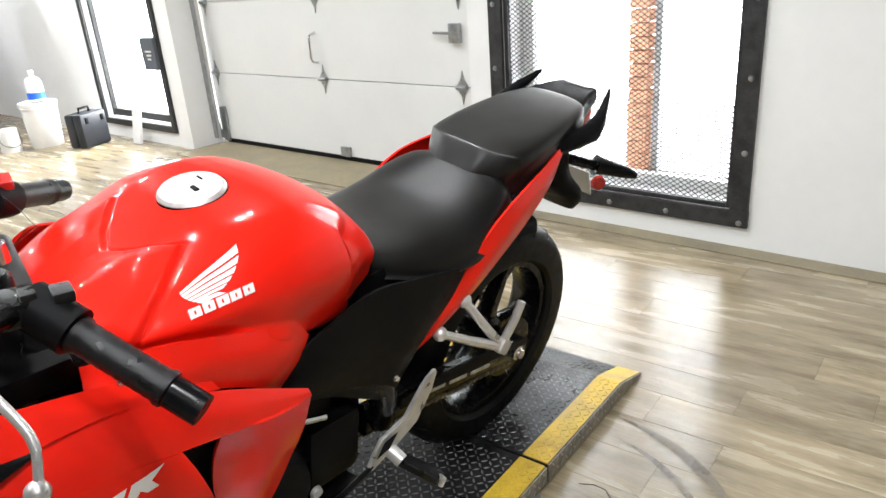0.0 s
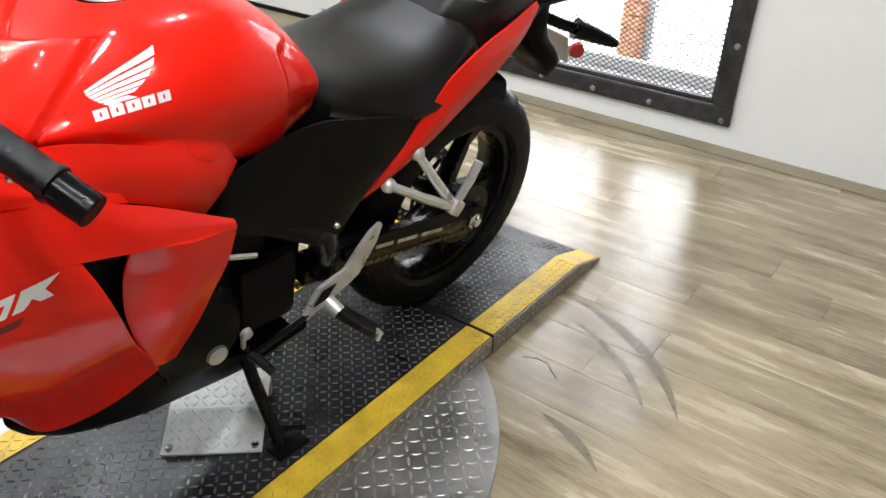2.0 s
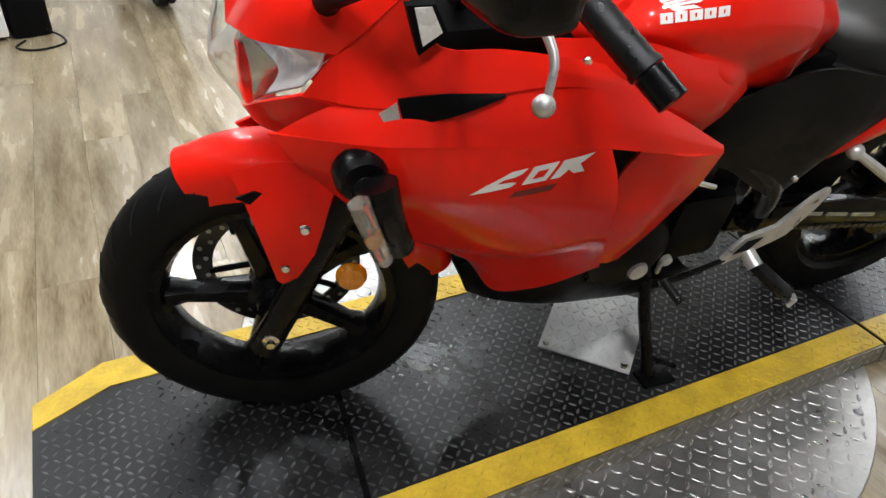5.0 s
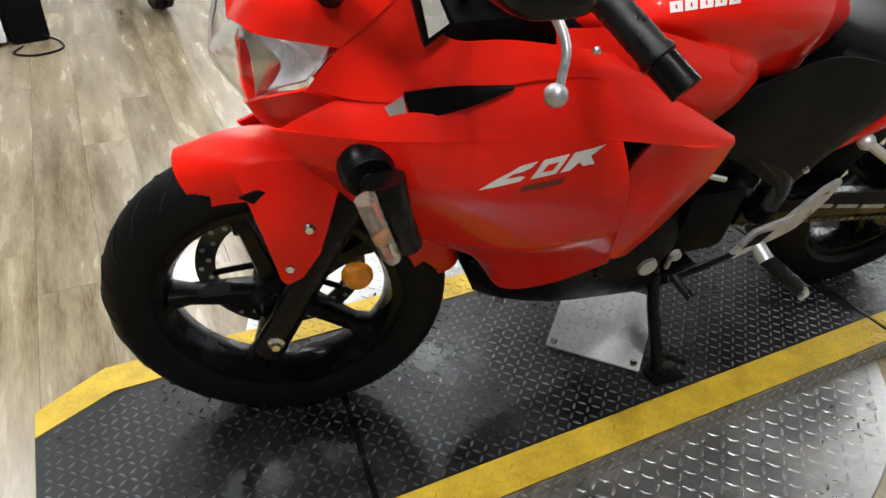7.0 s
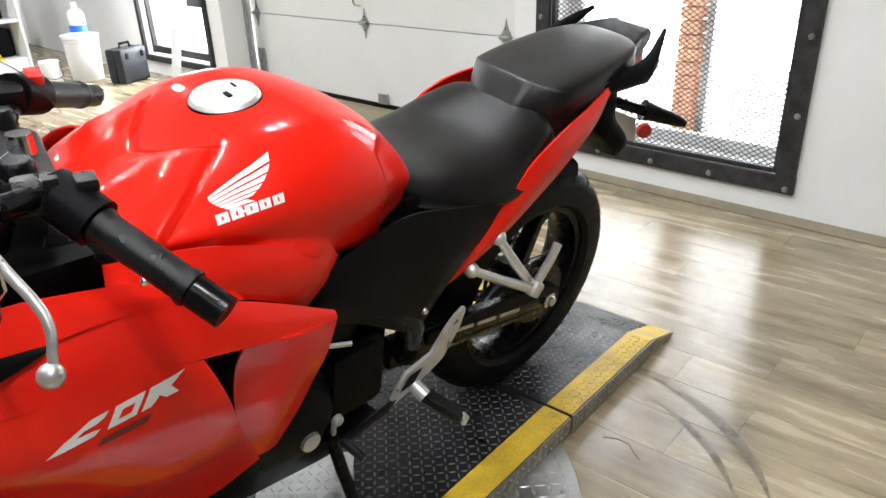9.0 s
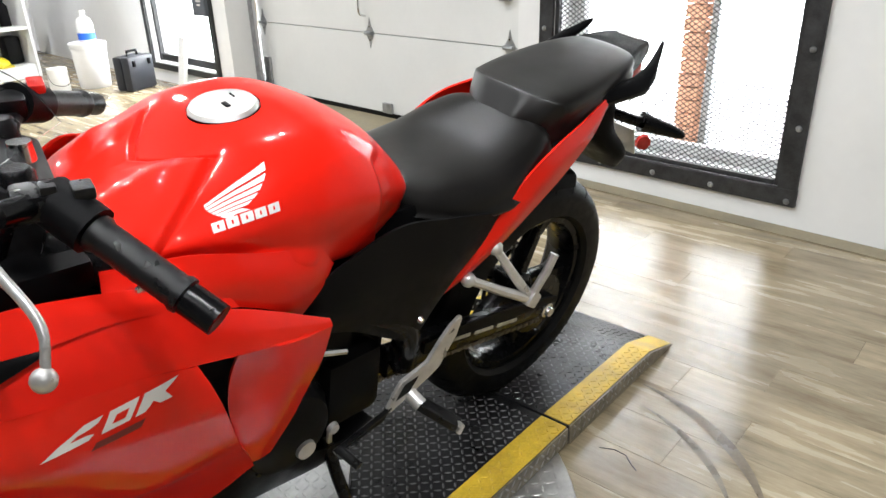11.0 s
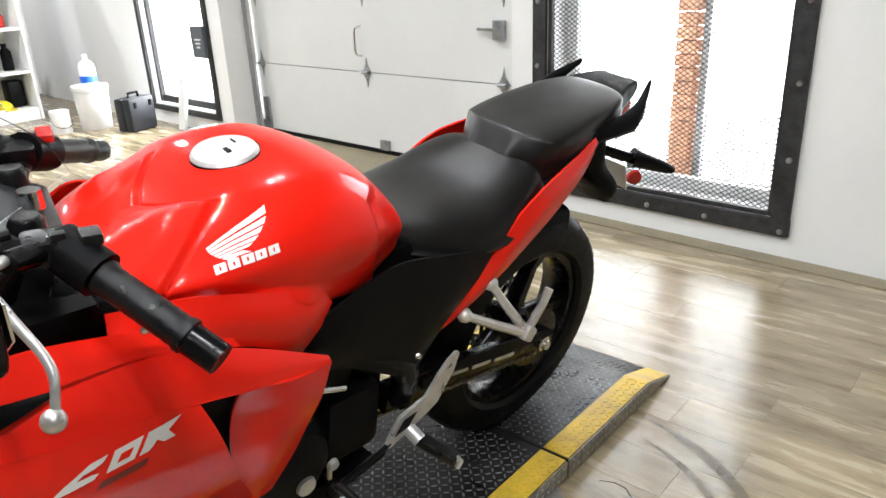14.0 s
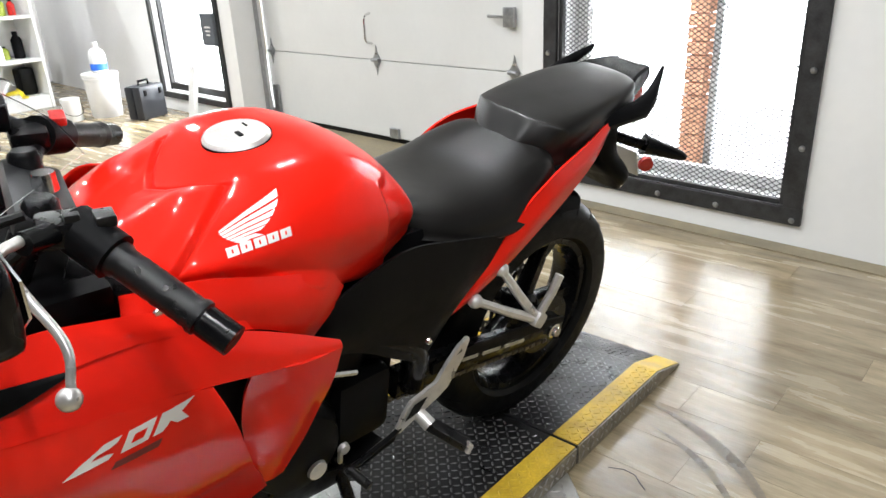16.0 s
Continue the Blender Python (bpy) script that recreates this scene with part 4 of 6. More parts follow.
    # red tail side
    bm = sheet([[(0.985, -0.158, 0.572), (1.022, -0.163, 0.612), (1.120, -0.170, 0.714), (1.170, -0.169, 0.762), (1.25, -0.164, 0.803), (1.36, -0.144, 0.828), (1.478, -0.118, 0.856)],
                [(0.988, -0.160, 0.563), (1.035, -0.169, 0.598), (1.125, -0.178, 0.672), (1.190, -0.178, 0.725), (1.27, -0.170, 0.768), (1.38, -0.150, 0.808), (1.474, -0.122, 0.846)],
                [(0.990, -0.157, 0.555), (1.045, -0.163, 0.582), (1.130, -0.170, 0.634), (1.215, -0.169, 0.686), (1.295, -0.163, 0.730), (1.395, -0.146, 0.784), (1.466, -0.122, 0.834)]], 40, 14, 0.005, m_, (1.3, 0, 0.70))
    part("tail_panel", bm, RED, bike, "glossy red tail side panel")
    # black side cover
    bm = sheet([[(0.640, -0.176, 0.684), (0.72, -0.194, 0.742), (0.84, -0.186, 0.766), (0.96, -0.181, 0.742), (1.10, -0.172, 0.705)],
                [(0.655, -0.180, 0.650), (0.74, -0.196, 0.672), (0.86, -0.188, 0.650), (0.97, -0.184, 0.640), (1.06, -0.168, 0.640)],
                [(0.70, -0.168, 0.606), (0.77, -0.17, 0.580), (0.86, -0.168, 0.520), (0.92, -0.164, 0.495), (0.995, -0.155, 0.562)]], 26, 14, 0.005, m_, (0.9, 0, 0.65))
    part("side_cover", bm, BLACK, bike, "matt black plastic side cover")
    # belly pan
    bm = sheet([[(0.372, -0.09, 0.372), (0.43, -0.135, 0.40), (0.55, -0.150, 0.40), (0.66, -0.130, 0.315), (0.80, -0.11, 0.245), (0.93, -0.10, 0.235)],
                [(0.375, -0.088, 0.335), (0.44, -0.115, 0.300), (0.55, -0.118, 0.255), (0.66, -0.110, 0.225), (0.80, -0.098, 0.195), (0.93, -0.090, 0.205)],
                [(0.412, -0.05, 0.245), (0.46, -0.06, 0.225), (0.55, -0.06, 0.200), (0.66, -0.06, 0.178), (0.80, -0.055, 0.160), (0.93, -0.05, 0.185)],
                [(0.415, 0, 0.240), (0.46, 0, 0.220), (0.55, 0, 0.195), (0.66, 0, 0.173), (0.80, 0, 0.156), (0.93, 0, 0.182)]], 26, 14, 0.004, m_, (0.6, 0, 0.42))
    part("belly_pan", bm, BLACK, bike, "black belly pan")
    # front turn signal on its stalk
    sg = 1 if m_ else -1
    bm = BM()
    lathe(bm, [(0, 0.0), (0.028, 0.0), (0.033, 0.01), (0.033, 0.03), (0, 0.03)], (0.152, sg * 0.232 - (0.03 if m_ else 0), 0.710), 18)
    tube(bm, [(0.152, sg * 0.21, 0.708), (0.165, sg * 0.262, 0.685)], 0.020, 12)
    tube(bm, [(0.158, sg * 0.258, 0.730), (0.168, sg * 0.270, 0.690), (0.190, sg * 0.270, 0.635)], 0.026, 12, r2=0.018, steps=8)
    ts = part("turn_signal", bm, SATIN, bike, "black front turn signal housing")
    bm = BM()
    tube(bm, [(0.131, sg * 0.284, 0.730), (0.133, sg * 0.285, 0.724), (0.146, sg * 0.291, 0.686), (0.162, sg * 0.289, 0.642), (0.165, sg * 0.288, 0.636)], 0.0128, 14, r2=0.0105)
    part("signal_lens", bm, SIGLENS, ts, "clear turn signal lens with amber bulb")
    bm = BM()
    bmesh.ops.create_uvsphere(bm, u_segments=12, v_segments=8, radius=0.0075, matrix=Matrix.Translation((0.150, sg * 0.290, 0.678)) @ Matrix.Diagonal((1, 1, 1.7, 1)))
    part("bulb", bm, AMBER, ts, "amber bulb inside the lens")
    # grab rail
    bm = BM()
    rows = []
    for x, y, z, w, h in ((1.43, -0.105, 0.838, 0.020, 0.018), (1.50, -0.118, 0.850, 0.024, 0.020), (1.560, -0.129, 0.860, 0.024, 0.023), (1.590, -0.127, 0.876, 0.018, 0.022), (1.610, -0.121, 0.892, 0.013, 0.016), (1.668, -0.098, 0.930, 0.005, 0.006)):
        rows.append(ring(bm, [(x, -sg * y + w * math.cos(t), z + h * math.sin(t)) for t in [2 * math.pi * k / 10 for k in range(10)]]))
    skin(bm, rows)
    part("grab_rail", bm, BLACK, bike, "black passenger grab rail")

# slots above the side panels
bm = sheet([[(0.196, -0.199, 0.798), (0.25, -0.212, 0.808), (0.318, -0.219, 0.806)], [(0.200, -0.205, 0.780), (0.256, -0.219, 0.797), (0.318, -0.222, 0.8045)], [(0.205, -0.208, 0.764), (0.262, -0.224, 0.786), (0.318, -0.223, 0.803)]], 16, 8, 0.004, False, (0.3, 0, 0.78))
part("fairing_slot", bm, BLACK, bike, "black air slot in the fairing")
bm = sheet([[(0.176, -0.196, 0.779), (0.195, -0.200, 0.794)], [(0.181, -0.202, 0.770), (0.200, -0.207, 0.770)]], 6, 6, 0.003, False, (0.3, 0, 0.78))
part("slot_bracket", bm, ALU, bike)

# centre filler of the fairing and the radiator shroud, all dark
bm = BM()
box(bm, (0.42, 0, 0.60), (0.10, 0.28, 0.30), 0.02)
part("radiator", bm, DARK, bike)

# windscreen
bm = sheet([[(0.208, 0.164, 0.910), (0.160, 0.100, 0.930), (0.107, 0, 0.901), (0.160, -0.100, 0.930), (0.208, -0.164, 0.910)],
            [(0.290, 0.140, 0.958), (0.252, 0.095, 0.995), (0.205, 0, 1.000), (0.252, -0.095, 0.995), (0.290, -0.140, 0.958)],
            [(0.405, 0.105, 1.000), (0.385, 0.075, 1.035), (0.34, 0, 1.062), (0.385, -0.075, 1.035), (0.405, -0.105, 1.000)]], 28, 14, 0.003, False, (0.35, 0, 0.90))
ws = part("windscreen", bm, SCREEN, bike, "clear curved windscreen")
ws.visible_shadow = False

# dash, triple clamp
bm = BM()
box(bm, (0.255, 0, 0.935), (0.06, 0.18, 0.08), 0.02, rot=Matrix.Rotation(radians(-30), 4, "Y"))
part("dash", bm, BLACK, bike, "black instrument cluster")
bm = BM()
box(bm, (0.375, 0, 0.905), (0.075, 0.23, 0.026), 0.010, rot=Matrix.Rotation(radians(22), 4, "Y"))
tc_ = part("triple_clamp", bm, mat("dark_grey_alloy", (0.02, 0.02, 0.021), 0.35, metal=0.3, var=0.3), bike, "dark grey upper triple clamp")
for sg in (-1, 1):
    bm = BM()
    lathe(bm, [(0, 0.03), (0.015, 0.03), (0.02, 0.024), (0.022, -0.02)], (0.372, sg * 0.092, 0.912), 16, "z")
    part("fork_cap", bm, SATIN, tc_)
bm = BM()
lathe(bm, [(0, 0.024), (0.014, 0.024), (0.016, 0.0)], (0.385, 0, 0.915), 16, "z")
part("stem_nut", bm, CHROME, tc_)
tc_.matrix_basis = STEER


def hand_control(sg):
    """Clip-on bar with grip, switch pod, lever and mirror for one side."""
    Y = lambda x, y, z: (x, sg * y, z)
    A, B = Vector(Y(0.418, 0.185, 0.908)), Vector(Y(0.500, 0.288, 0.840))
    d = (B - A).normalized()
    bm = BM()
    tube(bm, [Y(0.375, 0.092, 0.912), Y(0.39, 0.14, 0.915), A, B], 0.0115, 12)
    hb = part("handlebar", bm, SATIN, bike, "black clip-on handlebar")
    lift = Matrix.Translation((0.375, 0.092, 0.912)) @ Matrix.Rotation(radians(13), 4, "X") @ Matrix.Translation((-0.375, -0.092, -0.912)) if sg > 0 else Matrix()
    hb.matrix_basis = STEER @ lift
    bm = BM()
    n = 12
    prof = []
    P0 = A + d * 0.018
    for k in range(21):
        prof.append((P0 + d * (0.116 * k / 20), 0.0188 + (0.0006 if k % 2 else 0.0) + (0.0022 if k in (0, 1, 19, 20) else 0)))
    rings = []
    a = d.cross(Vector((0, 0, 1))).normalized()
    b = d.cross(a)
    for p, r in prof:
        rings.append(ring(bm, [p + r * (math.cos(t) * a + math.sin(t) * b) for t in [2 * math.pi * q / 20 for q in range(20)]]))
    skin(bm, rings)
    part("grip", bm, GRIP, hb, "ribbed black rubber grip")
    bm = BM()
    tube(bm, [B - d * 0.012, B + d * 0.004, B + d * 0.028], 0.0185, 18)
    part("bar_end", bm, SATIN, hb, "black bar end weight")
    # switch pod
    bm = BM()
    tube(bm, [A - d * 0.042, A - d * 0.036, A + d * 0.012, A + d * 0.017], 0.028, 14)
    pod = part("switch_pod", bm, BLACK, hb, "black switch housing")
    bm = BM()
    box(bm, A - d * 0.012 + Vector((0.015, 0, 0.026)), (0.022, 0.03, 0.014), 0.004)
    if sg < 0:
        box(bm, A - d * 0.02 + Vector((-0.012, 0, 0.028)), (0.016, 0.022, 0.010), 0.003)
    part("switch", bm, GRIP if sg < 0 else REDLENS, pod, "" if sg < 0 else "red stop switch")
    # perch and lever
    bm = BM()
    box(bm, Vector(Y(0.385, 0.160, 0.928)), (0.05, 0.05, 0.03), 0.008)
    tube(bm, [Y(0.385, 0.165, 0.928), Y(0.345, 0.205, 0.938)], 0.013, 10)
    part("lever_perch", bm, SATIN, hb, "black lever perch")
    bm = BM()
    tube(bm, [Y(0.345, 0.200, 0.940), Y(0.322, 0.246, 0.947), Y(0.336, 0.305, 0.935), Y(0.358, 0.350, 0.900), Y(0.354, 0.370, 0.864)], 0.0062, 10, r2=0.0042, steps=24)
    bmesh.ops.create_uvsphere(bm, u_segments=12, v_segments=8, radius=0.0115, matrix=Matrix.Translation(Y(0.351, 0.372, 0.858)))
    part("lever", bm, ALU, hb, "bright aluminium hand lever with ball end")
    if sg > 0:
        bm = BM()
        box(bm, Vector(Y(0.34, 0.16, 0.965)), (0.055, 0.045, 0.04), 0.008)
        part("fluid_reservoir", bm, BLACK, hb)
    # mirror
    bm = BM()
    tube(bm, [Y(0.130, 0.135, 0.885), Y(0.133, 0.160, 0.905), Y(0.150, 0.25, 0.965), Y(0.195, 0.318, 1.020)], 0.0155, 12, r2=0.012, steps=12)
    st = part("mirror_stem", bm, BLACK, bike, "black mirror stem")
    secs = []
    for y, hx, hz in ((0.300, 0.016, 0.016), (0.308, 0.027, 0.030), (0.335, 0.034, 0.040), (0.385, 0.034, 0.043), (0.430, 0.030, 0.037), (0.444, 0.014, 0.018)):
        cx, cz = 0.206 + 0.18 * (y - 0.36), 1.040
        secs.append([(cx + hx * p, sg * y, cz + hz * q) for p, q in ((0, 1.0), (-0.72, 0.92), (-1, 0.5), (-1, -0.5), (-0.72, -0.92), (0, -1.0), (0.8, -0.95), (1, -0.6), (1, 0.6), (0.8, 0.95))])
    mh = part("mirror", hull(secs, 26, 30), SATIN, st, "black mirror housing")
    bm = BM()
    prism(bm, [(sg * 0.318, 1.012), (sg * 0.36, 1.005), (sg * 0.41, 1.008), (sg * 0.430, 1.030), (sg * 0.428, 1.060), (sg * 0.40, 1.074), (sg * 0.35, 1.074), (sg * 0.318, 1.066)], 0.0, 0.002)
    for v in bm.verts:
        v.co = Vector((0.2402 + 0.18 * (abs(v.co.x) - 0.36) + v.co.y, v.co.x, v.co.z))
    part("mirror_glass", bm, CHROME, mh, "mirror glass", smooth=False)


hand_control(-1)
hand_control(1)
for pts in ([(0.33, -0.12, 0.95), (0.26, -0.10, 0.93), (0.22, -0.05, 0.88)], [(0.33, -0.16, 0.94), (0.29, -0.14, 0.90), (0.30, -0.09, 0.84)], [(0.33, 0.12, 0.95), (0.26, 0.10, 0.93), (0.22, 0.05, 0.88)], [(0.36, -0.10, 0.90), (0.31, -0.08, 0.86), (0.36, -0.07, 0.80)]):
    bm = BM()
    tube(bm, pts, 0.006, 8, steps=14)
    part("cable", bm, RUBBER, bike, "black control cable")
bm = BM()
box(bm, (0.30, 0, 0.83), (0.20, 0.30, 0.04), 0.01)
part("inner_cowl", bm, BLACK, bike, "black inner cowl panel")

# filler cap
bm = BM()
CAPM_ = Matrix.Translation((0.650, 0, 0.9290)) @ Matrix.Rotation(radians(-8), 4, "Y")
lathe(bm, [(0, 0.012), (0.046, 0.011), (0.050, 0.006), (0.050, -0.008)], (0, 0, 0), 40, "z")
bm.transform(CAPM_)
cap = part("filler_cap", bm, CAPM, bike, "brushed silver filler cap")
bm = BM()
lathe(bm, [(0.050, -0.004), (0.0515, 0.006), (0.0525, -0.004)], (0, 0, 0), 40, "z")
bm.transform(CAPM_)
part("cap_gasket", bm, BLACK, cap)
bm = BM()
box(bm, (0.0, -0.01, 0.0125), (0.007, 0.016, 0.003), 0.001)
box(bm, (0.022, 0.012, 0.0125), (0.003, 0.014, 0.002), 0.001)
bm.transform(CAPM_)
part("key_slot", bm, DARK, cap, smooth=False)

# white wing emblem and lettering blocks
tips = [(0.6265, 0.9275), (0.620, 0.912), (0.610, 0.8995), (0.600, 0.889), (0.590, 0.881), (0.579, 0.8745)]
roots = [(0.5375, 0.8885), (0.5365, 0.8845), (0.5375, 0.8805), (0.540, 0.8765), (0.543, 0.8730), (0.547, 0.8695)]
for k in range(5):
    (ax, az), (bx, bz) = roots[k], roots[k + 1]
    (cx, cz), (dx, dz) = tips[k], tips[k + 1]
    decal("emblem_feather", tank, [(ax, az), (ax + (bx - ax) * 0.8, az + (bz - az) * 0.8), ((ax + cx) * 0.16 + (bx + dx) * 0.34, (az + cz) * 0.16 + (bz + dz) * 0.34), (cx + (dx - cx) * 0.70, cz + (dz - cz) * 0.76), (cx, cz), (ax * 0.5 + cx * 0.5, az * 0.5 + cz * 0.5 + 0.0003)], WHITEDEC, tank, 0.0012, cuts=4, slope=0.5)
decal("emblem_root", tank, [(0.547, 0.8690), (0.552, 0.8715), (0.575, 0.8735), (0.583, 0.8690), (0.566, 0.8680), (0.556, 0.8640)], WHITEDEC, tank, 0.0010, slope=0.5)
for k, wd in enumerate((0.0150, 0.0145, 0.0155, 0.0145, 0.0150)):
    x = 0.5325 + 0.0174 * k
    z = 0.8500 + 0.00135 * k
    decal("lettering_bar", tank, [(x, z), (x + 0.0016, z + 0.0135), (x + wd + 0.0016, z + 0.0148), (x + wd, z + 0.0013)], WHITEDEC, tank, 0.0012, "white lettering block", slope=0.5)
    decal("lettering_gap", tank, [(x + 0.0066, z + 0.0045), (x + 0.0072, z + 0.0100), (x + 0.0094, z + 0.0102), (x + 0.0088, z + 0.0047)], RED, tank, 0.0018, slope=0.5)


def slant(u, v):
    return (0.281 + 0.146 * u + 0.010 * v, 0.690 + 0.018 * u + 0.024 * v)


for poly in ([(0.0, -0.2), (0.10, 0.35), (0.26, 0.95), (0.40, 1.0), (0.37, 0.72), (0.22, 0.6), (0.14, 0.2), (0.36, 0.22), (0.33, 0.0)], [(0.42, 0.0), (0.45, 1.0), (0.68, 1.0), (0.64, 0.0)], [(0.68, 0.0), (0.72, 1.0), (0.80, 1.0), (1.0, 1.05), (0.90, 0.6), (0.98, 0.1), (0.88, 0.1), (0.80, 0.45), (0.76, 0.0)]):
    decal("model_mark", side_fairing, [slant(*p) for p in poly], WHITEDEC, side_fairing, 0.0012, "silver white slanted mark")
decal("model_gap", side_fairing, [slant(*p) for p in ((0.49, 0.3), (0.51, 0.7), (0.61, 0.7), (0.59, 0.3))], RED, side_fairing, 0.0018)
decal("model_shadow", side_fairing, [slant(*p) for p in ((0.38, -0.75), (0.40, -0.35), (0.78, -0.35), (0.76, -0.75))], DARKDEC, side_fairing, 0.0010, "dark red small lettering bar")

# seats and tail
secs = []
for x, zt, w, zb in ((0.885, 0.806, 0.105, 0.742), (0.94, 0.788, 0.140, 0.728), (1.02, 0.778, 0.160, 0.712), (1.11, 0.785, 0.168, 0.70), (1.19, 0.806, 0.166, 0.712), (1.245, 0.822, 0.152, 0.735), (1.275, 0.822, 0.136, 0.75)):
    secs.append([(x, 0, zt), (x, -w * 0.55, zt - 0.003), (x, -w * 0.9, zt - 0.02), (x, -w, zt - 0.06 if zt - 0.06 > zb else zb + 0.01), (x, -w * 0.96, zb), (x, 0, zb), (x, w * 0.96, zb), (x, w, zt - 0.06 if zt - 0.06 > zb else zb + 0.01), (x, w * 0.9, zt - 0.02), (x, w * 0.55, zt - 0.003)])
part("rider_seat", hull(secs, 30, 40), VINYL, bike, "black vinyl rider seat", angle=60)
secs = []
for x, zt, w, zb, sw in ((1.236, 0.812, 0.100, 0.775, 0.035), (1.250, 0.836, 0.112, 0.775, 0.035), (1.266, 0.861, 0.121, 0.778, 0.035), (1.272, 0.866, 0.123, 0.780, 0.034), (1.28, 0.867, 0.124, 0.782, 0.032), (1.33, 0.874, 0.126, 0.80, 0.010), (1.40, 0.886, 0.124, 0.82, 0), (1.50, 0.902, 0.112, 0.842, 0), (1.58, 0.911, 0.090, 0.86, 0), (1.612, 0.908, 0.066, 0.872, 0)):
    half = [(x, w * 0.5, zt), (x + sw * 0.6, w * 0.86, zt - 0.004), (x + sw, w * 0.985, zt - 0.014), (x + sw, w, (zt + zb) / 2 - 0.005), (x + sw, w * 0.97, zb)]
    secs.append([(x, 0, zt + 0.001)] + [(a, -y, z) for a, y, z in half] + [(x, 0, zb)] + [(a, y, z) for a, y, z in reversed(half)])
part("passenger_seat", hull(secs, 44, 60), VINYL, bike, "black vinyl passenger seat", angle=60)
secs = []
for x, zt, w, zb in ((1.53, 0.892, 0.092, 0.84), (1.58, 0.906, 0.084, 0.84), (1.64, 0.916, 0.066, 0.85), (1.69, 0.918, 0.053, 0.868), (1.703, 0.912, 0.050, 0.88)):
    half = [(w * 0.80, zt), (w * 0.95, zt - 0.003), (w, zt - 0.012), (w * 0.86, zb)]
    secs.append([(x, 0, zt)] + [(x, -y, z) for y, z in half] + [(x, 0, zb)] + [(x, y, z) for y, z in reversed(half)])
tl = part("tail_cowl", hull(secs, 20, 40), BLACK, bike, "black tail cowl", angle=50)
bm = BM()
box(bm, (1.682, -0.003, 0.9195), (0.010, 0.06, 0.002), 0.0005)
part("marking_bar", bm, WHITEDEC, tl, "small white marking bar", smooth=False)
secs = []
for x, zt, w, zb in ((1.10, 0.735, 0.12, 0.66), (1.25, 0.765, 0.13, 0.70), (1.42, 0.83, 0.11, 0.76), (1.60, 0.875, 0.06, 0.82)):
    secs.append([(x, 0, zt), (x, -w, zt), (x, -w, zb), (x, 0, zb), (x, w, zb), (x, w, zt)])
part("subframe_tray", hull(secs, 14, 24), BLACK, bike)
bm = BM()
box(bm, (1.66, 0, 0.845), (0.10, 0.09, 0.05), 0.015)
part("tail_lamp", bm, REDLENS, bike, "red tail lamp")
secs = [[(1.52, -0.045, 0.81), (1.62, -0.045, 0.82), (1.62, 0.045, 0.82), (1.52, 0.045, 0.81)], [(1.575, -0.05, 0.70), (1.635, -0.05, 0.72), (1.635, 0.05, 0.72), (1.575, 0.05, 0.70)], [(1.645, -0.062, 0.635), (1.69, -0.062, 0.655), (1.69, 0.062, 0.655), (1.645, 0.062, 0.635)], [(1.675, -0.045, 0.600), (1.69, -0.045, 0.608), (1.69, 0.045, 0.608), (1.675, 0.045, 0.600)]]
ph = part("plate_hanger", hull(secs, 18, 16), BLACK, bike, "black licence plate hanger")
bm = BM()
box(bm, (1.735, 0.0, 0.66), (0.004, 0.12, 0.08), 0.001, rot=Matrix.Rotation(radians(-25), 4, "Y"))
part("plate", bm, WHITEPL, ph, "white plate seen from behind", smooth=False)
bm = BM()
lathe(bm, [(0, -0.006), (0.018, -0.005), (0.021, 0.004), (0, 0.006)], (0, 0, 0), 20, "x")
bm.transform(Matrix.Translation((1.765, -0.068, 0.656)) @ Matrix.Rotation(radians(55), 4, "Z"))
part("rear_reflector", bm, REDLENS, ph, "round red reflector")
for sg in (-1, 1):
    bm = BM()
    tube(bm, [(1.62, sg * 0.03, 0.755), (1.66, sg * 0.075, 0.742), (1.69, sg * 0.10, 0.735)], 0.013, 12)
    tube(bm, [(1.68, sg * 0.092, 0.738), (1.695, sg * 0.105, 0.734), (1.73, sg * 0.135, 0.724), (1.755, sg * 0.157, 0.716), (1.765, sg * 0.166, 0.712)], 0.026, 14, r2=0.008, steps=10)
    rs_ = part("rear_turn_signal", bm, SATIN, bike, "black rear turn signal")

# engine, frame, swingarm
bm = BM()
box(bm, (0.66, 0, 0.44), (0.32, 0.24, 0.26), 0.03)
box(bm, (0.60, 0, 0.60), (0.17, 0.20, 0.20), 0.03, rot=Matrix.Rotation(radians(-20), 4, "Y"))
box(bm, (0.84, 0, 0.45), (0.14, 0.20, 0.22), 0.03)
eng = part("engine", bm, DARK, bike, "dark single cylinder engine")
bm = BM()
lathe(bm, [(0, -0.052), (0.05, -0.050), (0.078, -0.040), (0.088, -0.02), (0.095, -0.015), (0.095, 0.02)], (0.655, -0.118, 0.40), 36)
gc = part("generator_cover", bm, DARK, eng, "round dark engine side cover")
for k in range(8):
    t = radians(45 * k + 12)
    bm = BM()
    lathe(bm, [(0, -0.022), (0.006, -0.022), (0.006, 0.0)], (0.655 + 0.091 * math.cos(t), -0.118, 0.40 + 0.091 * math.sin(t)), 6)
    part("cover_bolt", bm, SATIN, gc)
bm = BM()
lathe(bm, [(0, -0.010), (0.018, -0.009), (0.020, 0.0)], (0.678, -0.166, 0.364), 24)
part("inspection_cap", bm, ALU, gc, "bright round inspection cap")
bm = BM()
lathe(bm, [(0, -0.010), (0.010, -0.009), (0.012, 0.0)], (0.743, -0.157, 0.366), 16)
box(bm, (0.738, -0.157, 0.345), (0.008, 0.008, 0.03), 0.002)
part("timing_plug", bm, ALU, eng, "small bright plug")
bm = BM()
